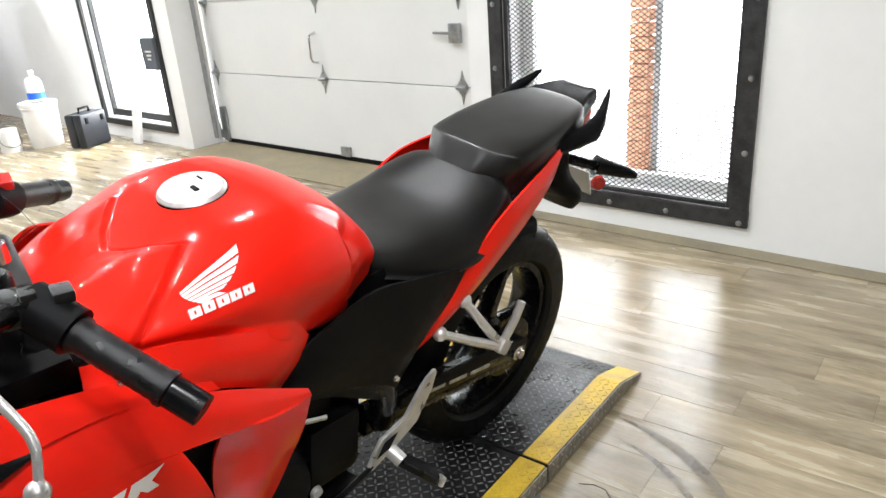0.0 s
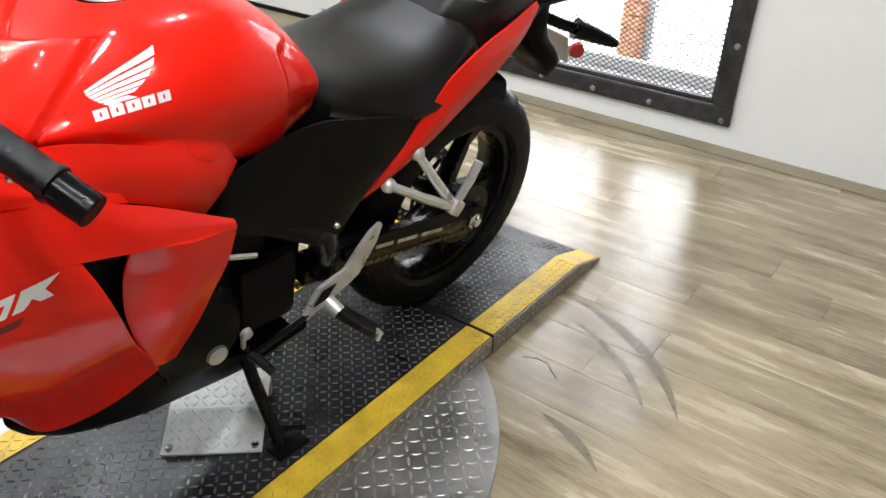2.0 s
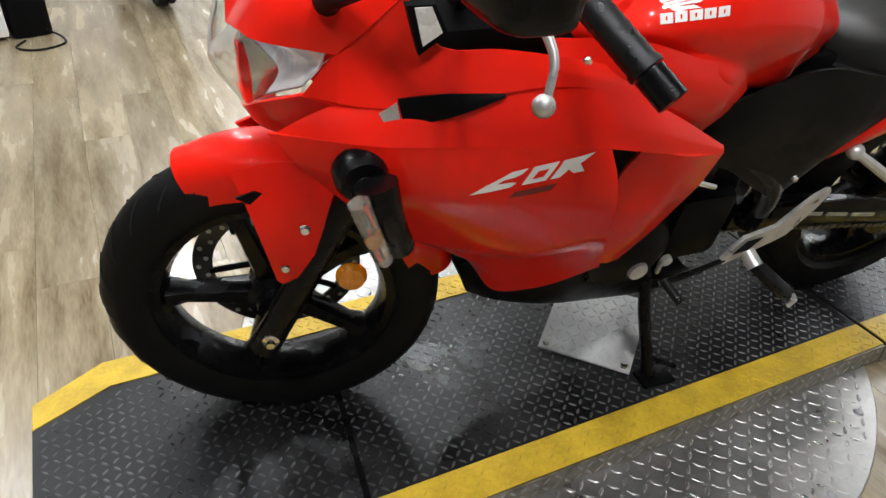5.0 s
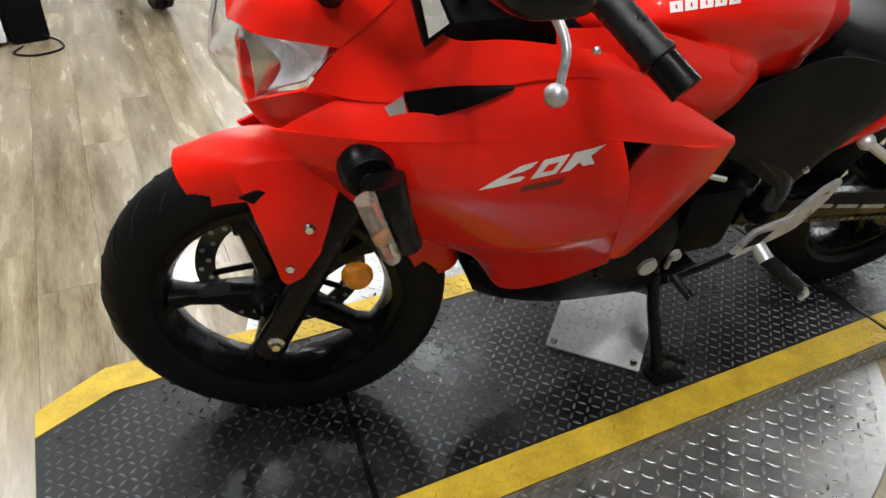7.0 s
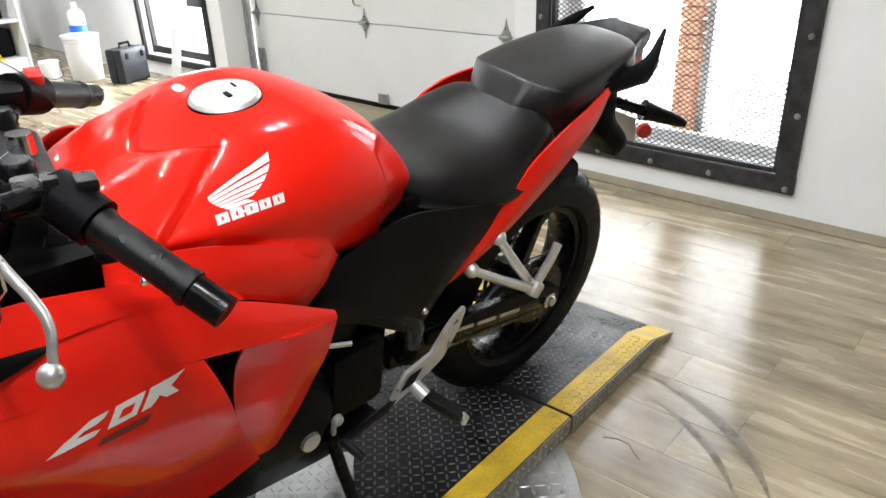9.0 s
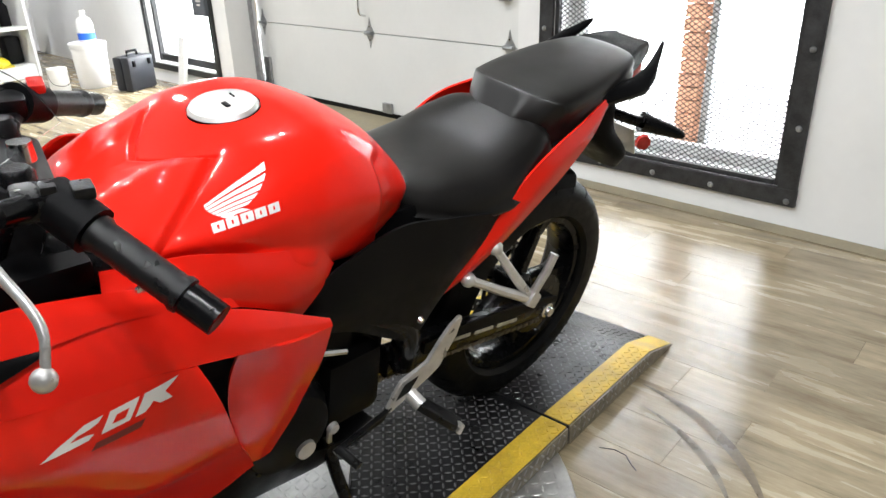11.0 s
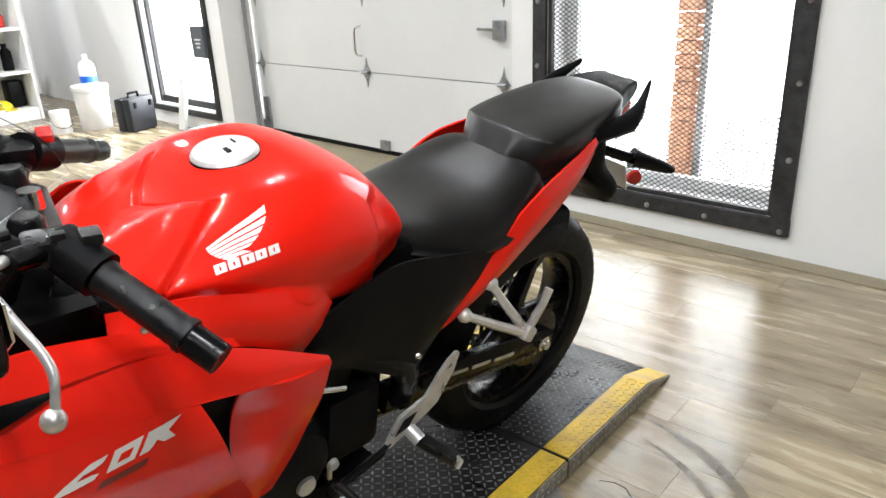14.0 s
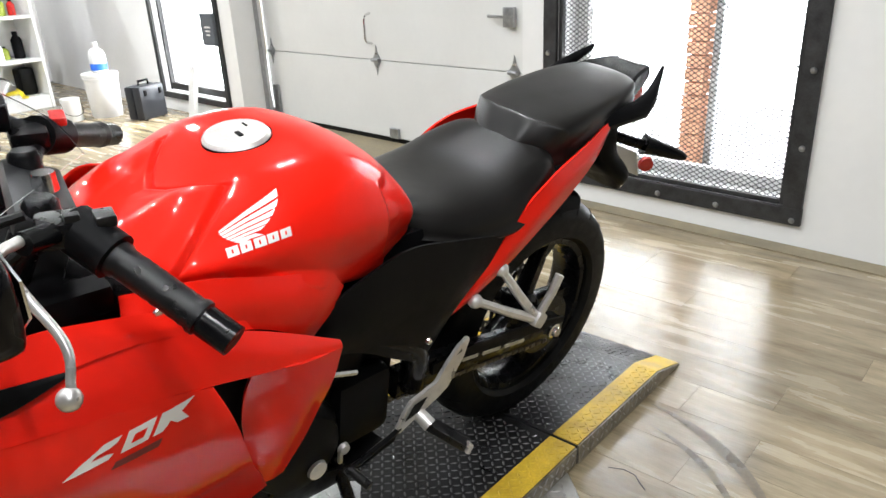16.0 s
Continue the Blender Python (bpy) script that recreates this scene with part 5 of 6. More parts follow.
box(bm, (0.80, -0.125, 0.42), (0.12, 0.05, 0.15), 0.02)
part("sprocket_cover", bm, BLACK, eng, "black front sprocket cover")
for sg in (-1, 1):
    bm = BM()
    tube(bm, [(0.36, sg * 0.09, 0.84), (0.50, sg * 0.14, 0.77), (0.72, sg * 0.15, 0.64), (0.90, sg * 0.145, 0.52), (0.93, sg * 0.13, 0.40)], 0.028, 10, steps=20)
    part("frame_spar", bm, SATIN, bike, "black steel frame spar")
    bm = BM()
    rows = []
    for x, z, h, w in ((0.90, 0.40, 0.035, 0.016), (1.08, 0.375, 0.034, 0.016), (1.25, 0.345, 0.030, 0.015), (1.38, 0.318, 0.026, 0.014), (1.455, 0.305, 0.022, 0.012)):
        rows.append(ring(bm, [(x, sg * 0.105 + w * p, z + h * q) for p, q in ((-1, -0.7), (-0.7, -1), (0.7, -1), (1, -0.7), (1, 0.7), (0.7, 1), (-0.7, 1), (-1, 0.7))]))
    skin(bm, rows)
    sa = part("swingarm", bm, SATIN, bike, "black swingarm")
    bm = BM()
    lathe(bm, [(0, -0.014), (0.012, -0.014), (0.014, -0.006), (0.02, -0.004), (0.02, 0.004), (0, 0.004)] if sg < 0 else [(0, 0.014), (0.012, 0.014), (0.02, 0.004), (0.02, -0.004), (0, -0.004)], (1.41, sg * 0.123, 0.313), 12)
    part("axle_nut", bm, CHROME, sa, "bright rear axle nut")
bm = BM()
prism(bm, [(0.99, 0.415), (1.10, 0.412), (1.22, 0.395), (1.35, 0.368), (1.44, 0.345), (1.44, 0.330), (1.30, 0.350), (1.12, 0.375), (0.99, 0.388)], -0.128, -0.122)
cg = part("chain_guard", bm, BLACK, bike, "black chain guard", smooth=False)
for x, w_ in ((1.10, 0.05), (1.17, 0.06), (1.25, 0.07)):
    bm = BM()
    z = 0.382 - 0.21 * (x - 1.10)
    box(bm, (x, -0.129, z), (w_, 0.002, 0.008), rot=Matrix.Rotation(radians(11), 4, "Y"))
    part("warning_label", bm, GREYDEC, cg, "faded label bar", smooth=False)
bm = BM()
for k in range(46):
    x = 0.90 + 0.0115 * k
    z = 0.352 - (x - 0.90) * 0.17
    box(bm, (x, -0.098, z), (0.009, 0.010 if k % 2 else 0.014, 0.010), 0.002)
ch = part("chain", bm, mat("oily_chain", (0.18, 0.16, 0.13), 0.4, metal=0.9, var=0.4, scale=60), bike, "oily steel drive chain", smooth=False)
ch["kind"] = "stuff"
bm = BM()
lathe(bm, [(0.03, -0.003), (0.082, -0.003), (0.082, 0.003), (0.03, 0.003)], (RA.x, -0.092, RA.z), 40, closed=True)
part("rear_sprocket", bm, SATIN, bike, "dark steel rear sprocket")
rows = []
for k in range(9):
    t = radians(75 + 115 * k / 8)
    rows.append([(RA.x + (0.335 + dr) * math.cos(t), y, RA.z + (0.335 + dr) * math.sin(t)) for y, dr in ((-0.075, -0.03), (-0.06, 0.0), (0, 0.006), (0.06, 0.0), (0.075, -0.03))])
part("rear_hugger", sheet(rows, 16, 20, 0.004, inward=RA), BLACK, bike, "black rear inner fender")
bm = BM()
tube(bm, [(1.02, 0.06, 0.70), (1.10, 0.05, 0.40)], 0.035, 14)
part("shock_absorber", bm, SATIN, bike)
bm = BM()
tube(bm, [(0.72, 0.10, 0.28), (0.95, 0.14, 0.30), (1.15, 0.17, 0.38), (1.30, 0.19, 0.46), (1.52, 0.20, 0.56)], 0.05, 18, r2=0.092, steps=20)
part("exhaust", bm, DARK, bike, "dark exhaust silencer")

bm = BM()
box(bm, (0.86, 0, 0.68), (0.42, 0.27, 0.16), 0.03)
part("air_box", bm, BLACK, bike, "black air box under the seat")

# rider foot gear, left and right
for sg in (-1, 1):
    bm = BM()
    prism(bm, [(0.847, 0.346), (0.868, 0.385), (0.884, 0.412), (0.915, 0.417), (0.950, 0.424), (0.972, 0.462), (1.000, 0.490), (1.022, 0.506), (1.032, 0.498), (1.021, 0.458), (0.983, 0.396), (0.955, 0.384), (0.912, 0.366), (0.865, 0.344)], sg * 0.172, sg * 0.180)
    bmesh.ops.bevel(bm, geom=bm.edges[:], offset=0.0025, segments=2, affect="EDGES")
    hg = part("heel_guard", bm, ALU, bike, "bright aluminium heel guard bracket")
    bm = BM()
    prism(bm, [(0.872, 0.372), (0.892, 0.402), (0.925, 0.406), (0.905, 0.378)], sg * 0.1815, sg * 0.1825)
    part("bracket_slot", bm, BLACK, hg, smooth=False)
    bm = BM()
    tube(bm, [(0.912, sg * 0.175, 0.365), (0.918, sg * 0.205, 0.352)], 0.015, 10)
    part("peg_clevis", bm, ALU, hg)
    bm = BM()
    a_, b_ = Vector((0.917, sg * 0.198, 0.355)), Vector((0.948, sg * 0.280, 0.340))
    box(bm, (a_ + b_) / 2, ((b_ - a_).length, 0.026, 0.020), 0.005, rot=(b_ - a_).to_track_quat("X", "Z").to_matrix().to_4x4())
    pg = part("foot_peg", bm, GRIP, hg, "black rubber foot peg")
    bm = BM()
    tube(bm, [b_ + Vector((0.0, sg * 0.002, -0.016)), b_ + Vector((0.004, sg * 0.004, 0.0)), b_ + Vector((-0.004, sg * 0.002, 0.01))], 0.006, 8)
    tube(bm, [a_ + Vector((0.006, 0, -0.014)), b_ + Vector((0.006, 0, -0.014))], 0.004, 6)
    part("peg_edge", bm, ALU, pg, "bright peg edge")
    # passenger bracket
    bm = BM()
    tube(bm, [(1.043, sg * 0.168, 0.575), (1.12, sg * 0.187, 0.530), (1.200, sg * 0.205, 0.487)], 0.0085, 8, r2=0.011)
    tube(bm, [(1.108, sg * 0.168, 0.624), (1.155, sg * 0.187, 0.555), (1.205, sg * 0.205, 0.487)], 0.0085, 8, r2=0.011)
    for p in ((1.043, sg * 0.168, 0.575), (1.108, sg * 0.168, 0.624)):
        bmesh.ops.create_uvsphere(bm, u_segments=12, v_segments=8, radius=0.015, matrix=Matrix.Translation(p))
    box(bm, (1.206, sg * 0.208, 0.486), (0.034, 0.022, 0.034), 0.006, rot=Matrix.Rotation(radians(35), 4, "Y"))
    pb = part("passenger_bracket", bm, ALU, bike, "cast aluminium passenger peg bracket")
    bm = BM()
    tube(bm, [(1.206, sg * 0.208, 0.497), (1.232, sg * 0.212, 0.545), (1.248, sg * 0.212, 0.583)], 0.0095, 8)
    part("passenger_peg", bm, ALU, pb, "folded passenger peg")
bm = BM()
tube(bm, [(0.905, -0.165, 0.365), (0.85, -0.178, 0.352), (0.775, -0.180, 0.335), (0.735, -0.178, 0.322)], 0.006, 8)
sl = part("shift_lever", bm, SATIN, bike, "black gear shift lever")
bm = BM()
tube(bm, [(0.745, -0.175, 0.325), (0.755, -0.225, 0.315)], 0.009, 10)
part("toe_peg", bm, GRIP, sl)
bm = BM()
tube(bm, [(0.695, -0.18, 0.578), (0.745, -0.182, 0.560)], 0.006, 8)
part("lever_tip", bm, CHROME, bike, "bright lever tip below the side cover")
bm = BM()
lathe(bm, [(0, -0.006), (0.005, -0.005), (0.007, 0)], (0.905, -0.188, 0.555), 10)
part("cover_screw", bm, CHROME, bike)

# side stand
bm = BM()
tube(bm, [(0.775, -0.09, 0.27), (0.782, -0.13, 0.18), (0.792, -0.205, 0.052)], 0.013, 12)
stand = part("side_stand", bm, SATIN, bike, "black side stand")
bm = BM()
box(bm, (0.805, -0.212, 0.0475), (0.075, 0.05, 0.009), 0.003, rot=Matrix.Rotation(radians(-11.5), 4, "X"))
part("stand_foot", bm, SATIN, stand)
bm = BM()
tube(bm, [(0.79, -0.19, 0.09), (0.845, -0.215, 0.075)], 0.006, 8)
part("stand_tang", bm, SATIN, stand)

# ---- things by the far wall ----


def bucket(m):
    t = thing("bucket", "white plastic bucket with a snap lid", "bucket", m)
    bm = BM()
    lathe(bm, [(0.0, 0.0), (0.125, 0.0), (0.13, 0.01), (0.146, 0.33), (0.152, 0.335), (0.152, 0.35), (0.146, 0.352), (0.148, 0.37), (0.0, 0.37)], (0, 0, 0), 40, "z")
    part("body", bm, WHITEPL, t)
    bm = BM()
    lathe(bm, [(0.0, 0.382), (0.13, 0.382), (0.15, 0.39), (0.156, 0.385), (0.156, 0.36), (0.150, 0.36)], (0, 0, 0), 40, "z")
    part("lid", bm, WHITEPL, t)
    return t


bucket(pose(3.63, 5.55, 0.0))
jug = thing("jug", "clear white jug with blue label standing on the bucket", "jug", pose(3.64, 5.55, 0.392))
bm = BM()
lathe(bm, [(0.0, 0.0), (0.062, 0.0), (0.07, 0.01), (0.07, 0.15), (0.055, 0.19), (0.025, 0.21), (0.022, 0.235), (0.0, 0.235)], (0, 0, 0), 28, "z")
part("body", bm, WHITEPL, jug)
bm = BM()
lathe(bm, [(0.0712, 0.02), (0.0715, 0.022), (0.0715, 0.075), (0.0712, 0.077)], (0, 0, 0), 28, "z")
part("label", bm, BLUE, jug, "bright blue label")
bm = BM()
lathe(bm, [(0.0, 0.262), (0.024, 0.26), (0.025, 0.236), (0.0, 0.236)], (0, 0, 0), 20, "z")
part("cap", bm, WHITEPL, jug)

case = thing("tool_case", "closed dark grey plastic tool case standing upright", "case", pose(3.80, 5.12, 0.0, 0, 0, 20))
for nm, y in (("shell", -0.045), ("shell", 0.045)):
    bm = BM()
    box(bm, (0, y, 0.145), (0.30, 0.086, 0.29), 0.025)
    part(nm, bm, mat("dark_case_plastic", (0.03, 0.033, 0.04), 0.45, var=0.2, bump=0.2), case)
bm = BM()
tube(bm, [(-0.06, 0, 0.285), (-0.055, 0, 0.325), (0.055, 0, 0.325), (0.06, 0, 0.285)], 0.011, 10)
part("carry_handle", bm, BLACK, case)
for x in (-0.09, 0.09):
    bm = BM()
    box(bm, (x, -0.092, 0.23), (0.03, 0.01, 0.05), 0.003)
    part("latch", bm, BLACK, case)

can = thing("paint_can", "white metal can with a wire bail on the floor", "can", pose(3.35, 5.62, 0.0))
bm = BM()
lathe(bm, [(0.0, 0.0), (0.08, 0.0), (0.082, 0.005), (0.082, 0.195), (0.078, 0.2), (0.0, 0.197)], (0, 0, 0), 30, "z")
part("body", bm, WHITEPL, can)
bm = BM()
tube(bm, [(-0.083, 0, 0.16), (-0.08, -0.05, 0.08), (0, -0.09, 0.05), (0.08, -0.05, 0.08), (0.083, 0, 0.16)], 0.0025, 6, steps=16)
part("bail", bm, SATIN, can, "dark wire bail")

# shelf unit
sh = thing("shelf_unit", "white open shelf unit holding bottles, boxes and caps", "shelf", pose(3.33, 6.75, 0, 0, 0, 4))
for nm, c, s in (("side_panel", (-0.22, 0, 0.9), (0.03, 0.40, 1.8)), ("side_panel", (0.22, 0, 0.9), (0.03, 0.40, 1.8)), ("back_panel", (0, 0.2, 0.9), (0.47, 0.012, 1.8)), ("shelf", (0, 0, 0.06), (0.408, 0.38, 0.12)), ("shelf", (0, 0, 0.46), (0.408, 0.38, 0.03)), ("shelf", (0, 0, 0.86), (0.408, 0.38, 0.03)), ("shelf", (0, 0, 1.26), (0.408, 0.38, 0.03)), ("shelf", (0, 0, 1.78), (0.408, 0.38, 0.03))):
    bar(nm, c, s, WHITEPL, sh)
SB = pose(3.33, 6.75, 0, 0, 0, 4)


def cap_hat(name, m, material, label):
    bm = BM()
    bmesh.ops.create_uvsphere(bm, u_segments=20, v_segments=12, radius=0.10)
    for v in bm.verts:
        v.co = Vector((v.co.x, v.co.y, max(0, v.co.z) * 0.9))
    bmesh.ops.remove_doubles(bm, verts=bm.verts, dist=1e-4)
    prism(bm, [(-0.09, -0.09), (0.09, -0.09), (0.06, -0.18), (-0.06, -0.18)], 0.0, 0.012, "z")
    return solid(name, bm, material, label, "cap", m)


cap_hat("hard_hat", SB @ pose(-0.06, -0.02, 0.122), YELHAT, "yellow plastic bump cap on the bottom shelf")
bm = BM()
box(bm, (0, 0, 0.13), (0.15, 0.16, 0.26), 0.03)
solid("work_bag", bm, BLACK, "black fabric work bag on the bottom shelf", "bag", SB @ pose(0.11, 0.05, 0.122))
for x, y, z, r, h, m_, nm, lb in ((-0.10, -0.05, 0.477, 0.035, 0.17, WHITEPL, "bottle", "white plastic bottle"), (0.10, 0.0, 0.477, 0.05, 0.25, BLACK, "oil_bottle", "black oil bottle"), (0.02, -0.02, 0.877, 0.04, 0.16, GREENP, "bottle", "green plastic bottle"), (-0.09, 0.0, 0.877, 0.04, 0.18, GREENP, "bottle", "olive green plastic bottle"), (0.11, -0.04, 0.877, 0.035, 0.14, REDLENS, "bottle", "red plastic bottle"), (-0.02, 0.03, 0.477, 0.04, 0.12, GREENP, "bottle", "small green bottle")):
    t = thing(nm, lb + " on a shelf", "bottle", SB @ pose(x, y, z), group="shelf bottles")
    bm = BM()
    lathe(bm, [(0, 0), (r, 0), (r, h * 0.7), (r * 0.45, h * 0.86), (r * 0.45, h * 0.9), (0, h * 0.9)], (0, 0, 0), 20, "z")
    part("body", bm, m_, t)
    bm = BM()
    lathe(bm, [(0, h), (r * 0.5, h), (r * 0.5, h * 0.9), (0, h * 0.9)], (0, 0, 0), 16, "z")
    part("cap", bm, BLACK, t)

# parked machine beyond the shelf: wheel, fork and dark body
pk = thing("parked_motorcycle", "dark parked motorcycle standing beyond the white shelf", "motorcycle", pose(3.1, 7.72, 0, 0, 0, 15))
for x in (-0.62, 0.62):
    bm = BM()
    lathe(bm, [(0.22, -0.05), (0.29, -0.05), (0.315, 0), (0.29, 0.05), (0.22, 0.05)], (x, 0, 0.315), 40, closed=True)
    wl = part("wheel", bm, RUBBER, pk)
    bm = BM()
    lathe(bm, [(0.0, -0.03), (0.05, -0.03), (0.05, 0.03), (0.0, 0.03)], (x, 0, 0.315), 20)
    for k in range(6):
        t = radians(60 * k)
        tube(bm, [(x, 0, 0.315), (x + 0.225 * math.cos(t), 0, 0.315 + 0.225 * math.sin(t))], 0.012, 6)
    part("spokes", bm, GALV, wl)
bm = BM()
box(bm, (0.0, 0, 0.5), (0.6, 0.24, 0.35), 0.06)
part("engine", bm, DARK, pk)
bm = BM()
tube(bm, [(-0.35, 0, 0.78), (0, 0, 0.88), (0.3, 0, 0.8), (0.7, 0, 0.82)], 0.12, 14, r2=0.08, steps=12)
part("tank_and_seat", bm, NAVY, pk, "dark blue tank and seat")
bm = BM()
tube(bm, [(-0.62, 0.09, 0.315), (-0.40, 0.09, 0.95)], 0.025, 10)
tube(bm, [(-0.62, -0.09, 0.315), (-0.40, -0.09, 0.95)], 0.025, 10)
tube(bm, [(-0.36, -0.35, 1.0), (-0.40, 0, 0.96), (-0.36, 0.35, 1.0)], 0.012, 8)
part("fork", bm, SATIN, pk)
bm = BM()
box(bm, (0, 0, 0.17), (0.28, 0.35, 0.34), 0.02)
solid("storage_tub", bm, BLUE, "blue plastic storage tub on the floor", "tub", pose(3.42, 7.25, 0, 0, 0, 5))

# cabinet corner, charger and cord beyond the front wheel
cab = thing("white_cabinet", "white floor cabinet standing past the platform", "cabinet", pose(-0.05, 2.86, 0, 0, 0, 6))
bm = BM()
box(bm, (0, 0, 0.35), (0.5, 0.5, 0.66), 0.008)
body = part("body", bm, WHITEPL, cab, smooth=False)
bm = BM()
box(bm, (0, -0.258, 0.35), (0.46, 0.014, 0.6), 0.004)
dr = part("cabinet_door", bm, WHITEPL, cab, smooth=False)
bm = BM()
tube(bm, [(0.17, -0.266, 0.30), (0.17, -0.29, 0.31), (0.17, -0.29, 0.40), (0.17, -0.266, 0.41)], 0.005, 8)
part("cabinet_handle", bm, CHROME, dr)
ch = thing("battery_charger", "black boxy battery charger with a loose cord on the floor", "charger", pose(0.30, 2.76, 0, 0, 0, 12))
bm = BM()
box(bm, (0, 0, 0.12), (0.16, 0.20, 0.24), 0.02)
part("body", bm, BLACK, ch)
bm = BM()
tube(bm, [(-0.04, -0.06, 0.24), (-0.03, -0.06, 0.28), (0.03, -0.06, 0.28), (0.04, -0.06, 0.24)], 0.01, 8)
part("carry_handle", bm, BLACK, ch)
bm = BM()
tube(bm, [(0.05, -0.1, 0.03), (0.10, -0.16, 0.006), (0.08, -0.26, 0.006), (-0.03, -0.29, 0.006), (-0.10, -0.22, 0.006), (-0.05, -0.14, 0.006)], 0.0045, 8, steps=40)
part("cord", bm, RUBBER, ch, "loose black cord")

# dark off-road motorcycle parked past the platform, its front wheel and fork towards it
trail = thing("trail_motorcycle", "black off-road motorcycle with a knobbly front tyre, parked", "motorcycle", pose(0.91, 3.02, 0.34, 0, 0, 4))
fwl = new("front_wheel")
fwl.parent = trail
bm = BM()
lathe(bm, [(0.255, -0.03), (0.285, -0.044), (0.318, -0.036), (0.326, 0), (0.318, 0.036), (0.285, 0.044), (0.255, 0.03)], (0, 0, 0), 48, "x", closed=True)
kt = part("tyre", bm, RUBBER, fwl, "black knobbly off-road tyre")
bm = BM()
for k in range(44):
    t = 2 * math.pi * k / 44
    for x, tilt in ((-0.034, 0.35), (0.0, 0.0), (0.034, -0.35)):
        r = 0.326 if x == 0 else 0.317
        tt = t + (0.07 if x == 0 else 0)
        box(bm, (x, r * math.cos(tt), r * math.sin(tt)), (0.018, 0.020, 0.022), 0.0, rot=Matrix.Rotation(tt, 4, "X"))
kn = part("knobs", bm, RUBBER, kt, smooth=False)
kn["kind"] = "stuff"
bm = BM()
lathe(bm, [(0.240, -0.022), (0.256, -0.028), (0.256, 0.028), (0.240, 0.022)], (0, 0, 0), 48, "x", closed=True)
part("rim", bm, SATIN, fwl)
bm = BM()
lathe(bm, [(0.0, -0.045), (0.028, -0.045), (0.028, 0.045), (0.0, 0.045)], (0, 0, 0), 18, "x")
part("hub", bm, SATIN, fwl)
for k in range(18):
    t = 2 * math.pi * k / 18
    bm = BM()
    tube(bm, [(0.02 * (-1) ** k, 0.026 * math.cos(t), 0.026 * math.sin(t)), (0, 0.243 * math.cos(t + 0.2), 0.243 * math.sin(t + 0.2))], 0.0018, 5)
    part("spoke", bm, GALV, fwl)
for x in (-0.085, 0.085):
    bm = BM()
    tube(bm, [(x, 0, -0.02), (x, 0.0, 0.02), (x, 0.18, 0.40), (x, 0.26, 0.56)], 0.024, 12)
    part("fork_leg", bm, SATIN, trail)
bm = sheet([[(x, -0.20, 0.36 + dz), (x, 0.05, 0.42 + dz), (x, 0.34, 0.40 + dz)] for x, dz in ((-0.06, -0.02), (-0.04, 0.0), (0.0, 0.008), (0.04, 0.0), (0.06, -0.02))], 14, 12, 0.004, False, (0, 0, 0))
part("front_fender", bm, BLACK, trail)
bm = BM()
tube(bm, [(-0.36, 0.34, 0.66), (-0.16, 0.28, 0.62), (0.16, 0.28, 0.62), (0.36, 0.34, 0.66)], 0.013, 10)
part("handlebar", bm, SATIN, trail)
bm = BM()
box(bm, (0, 0.72, 0.10), (0.26, 0.50, 0.36), 0.05)
part("engine", bm, DARK, trail)
bm = BM()
tube(bm, [(0, 0.36, 0.52), (0, 0.62, 0.54), (0, 1.0, 0.50), (0, 1.5, 0.54)], 0.11, 14, r2=0.07, steps=14)
part("tank_and_seat", bm, BLACK, trail, "black tank and long seat")
bm = BM()
lathe(bm, [(0.22, -0.05), (0.30, -0.055), (0.33, 0), (0.30, 0.055), (0.22, 0.05)], (0, 1.42, -0.01), 40, "x", closed=True)
part("rear_tyre", bm, RUBBER, trail)
bm = BM()
tube(bm, [(0.07, 0.80, 0.04), (0.07, 1.42, -0.01)], 0.022, 8)
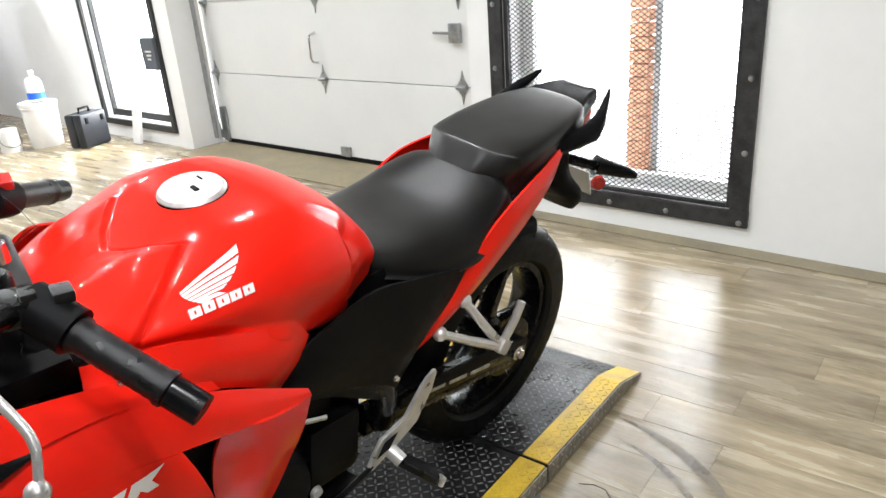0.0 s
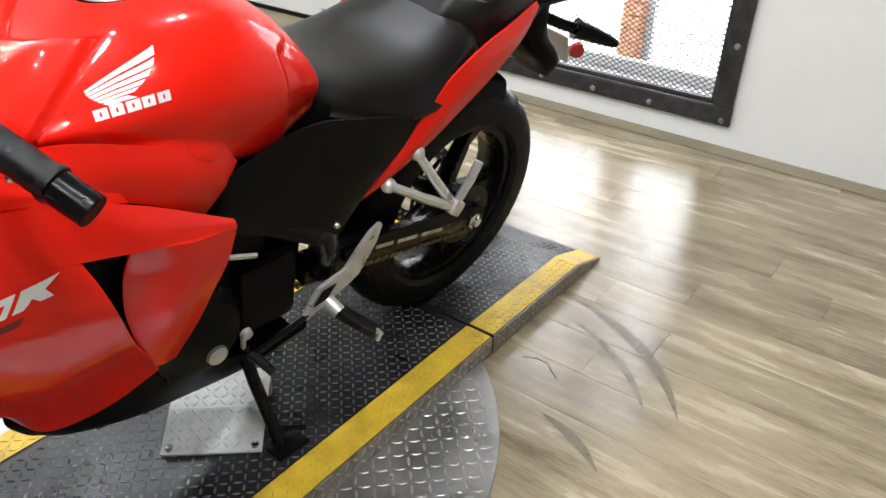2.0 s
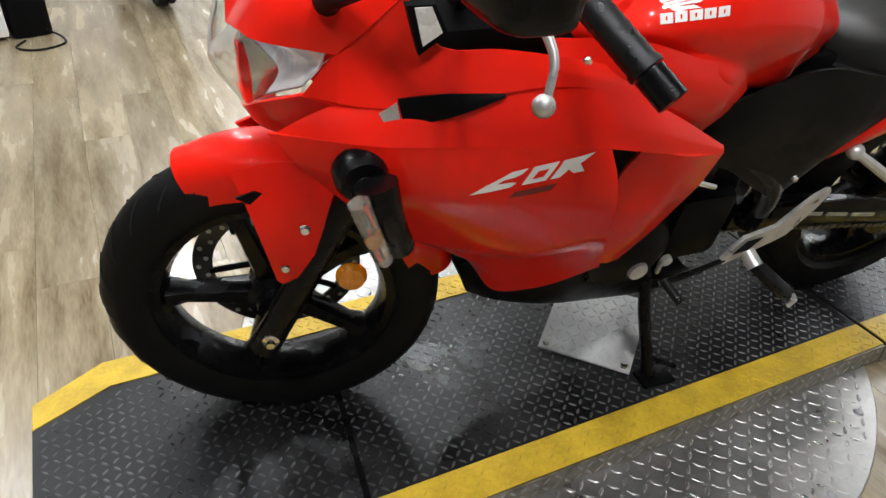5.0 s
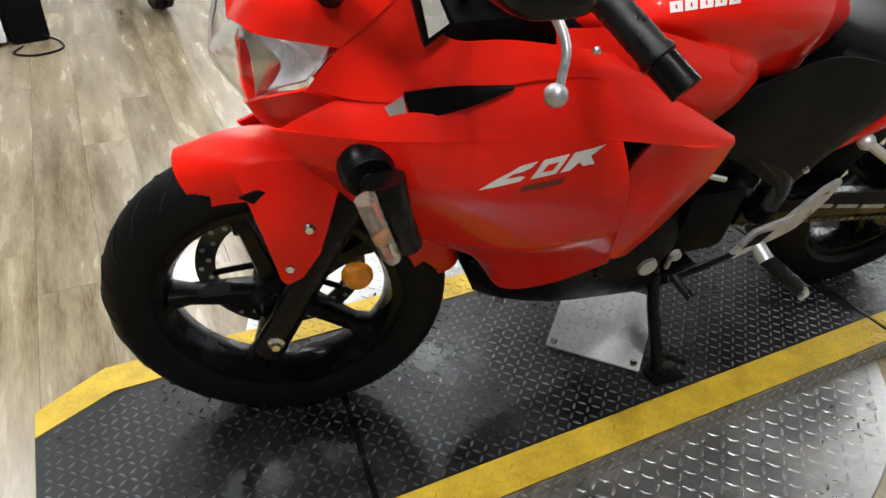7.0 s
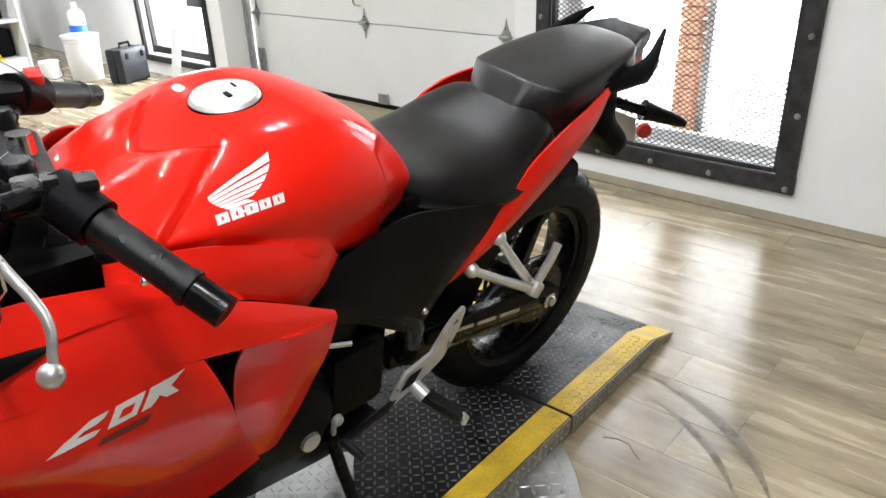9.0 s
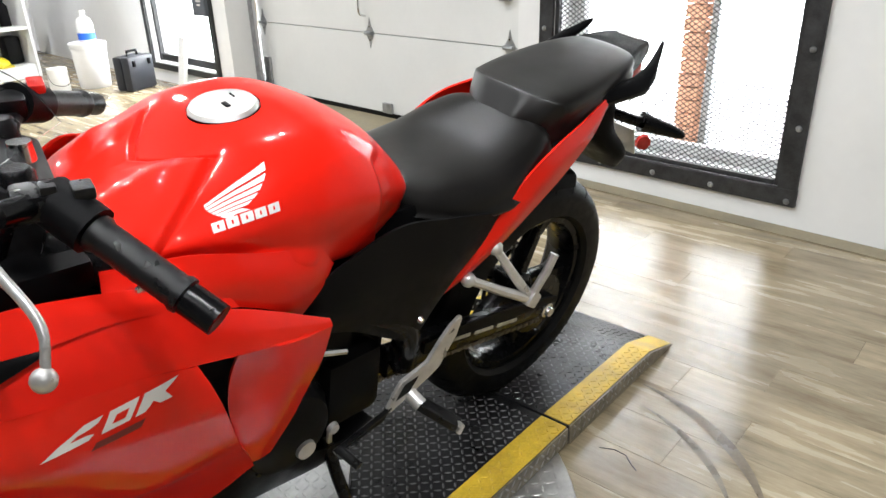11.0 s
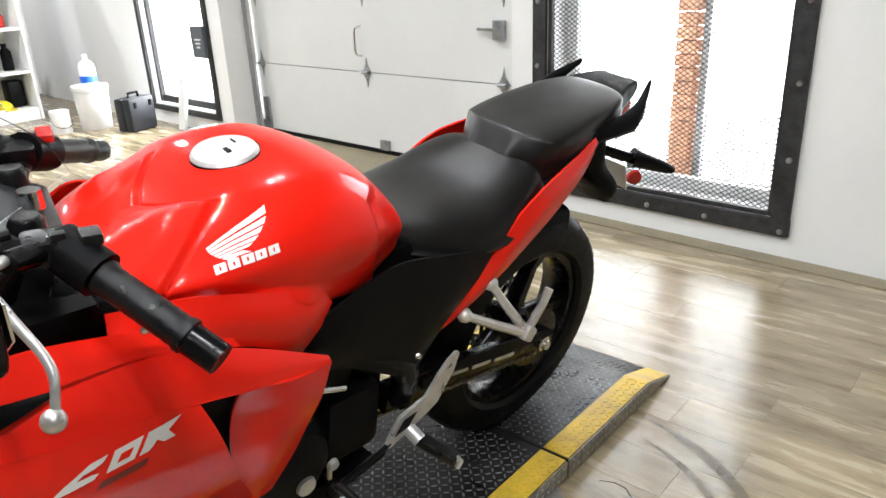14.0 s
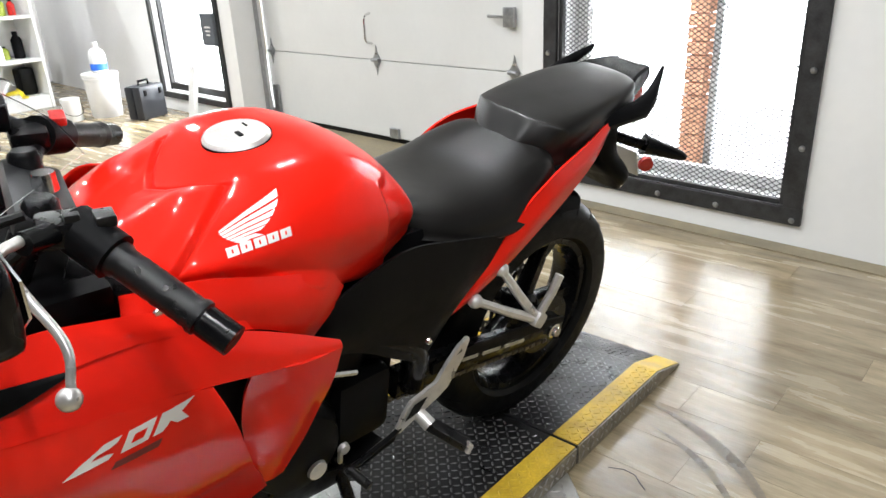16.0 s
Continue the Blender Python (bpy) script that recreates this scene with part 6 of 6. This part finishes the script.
tube(bm, [(-0.07, 0.80, 0.04), (-0.07, 1.42, -0.01)], 0.022, 8)
tube(bm, [(-0.08, 1.42, -0.01), (0.08, 1.42, -0.01)], 0.014, 8)
part("swingarm", bm, SATIN, trail)

# tyre scuffs: thin dark films laid on the planks
SCUFF = mat("tyre_scuff", (0.18, 0.142, 0.093), 0.3, var=0.4, scale=14)
for cx, cy, r, a0, a1, w in ((1.85, -0.30, 0.565, -62, -6, 0.017), (1.83, -0.30, 0.50, -60, -12, 0.011), (1.62, -0.50, 0.33, -42, -6, 0.013)):
    bm = BM()
    prev = None
    for k in range(25):
        t = radians(a0 + (a1 - a0) * k / 24)
        ww = w * math.sin(math.pi * (k + 0.4) / 25)
        p = ring(bm, [(cx + (r - ww) * math.cos(t), cy + (r - ww) * math.sin(t), 0.0012), (cx + (r + ww) * math.cos(t), cy + (r + ww) * math.sin(t), 0.0012)])
        if prev:
            bm.faces.new((prev[0], prev[1], p[1], p[0]))
        prev = p
    so = solid("tyre_scuff", bm, SCUFF, "faint curved tyre scuff on the plank floor", "scuff mark", kind="structure")
# cracked plank edge
bm = BM()
tube(bm, [(2.096, -0.396, -0.0012), (2.112, -0.43, -0.0008), (2.11, -0.463, -0.0012), (2.09, -0.485, -0.0006), (2.076, -0.507, -0.0014)], 0.0024, 6)
solid("floor_crack", bm, SUBFLOOR, "dark chipped crack in the plank floor", "crack", kind="structure")

# ---- floor planks ----
PW, PL = 0.152, 1.22
bm = BM()
box(bm, (0, 0, -0.003), (PW - 0.0008, PL - 0.0008, 0.006))
plank_mesh = finish(bm, "plank", PLANK, smooth=False)

rng = random.Random(4)
for i in range(54):
    x = -3.95 + PW * (i + 0.5)
    y = -3.6 + rng.random() * PL
    first = y + 3.62
    if first > 0.05:
        o = new("plank", plank_mesh)
        o.parent = floor
        o.location, o.scale = (x, y - first / 2, 0.0), (1, first / PL, 1)
    while y < 8.4:
        o = new("plank", plank_mesh)
        o.parent = floor
        o.location = (x, y + PL / 2, 0.0)
        y += PL
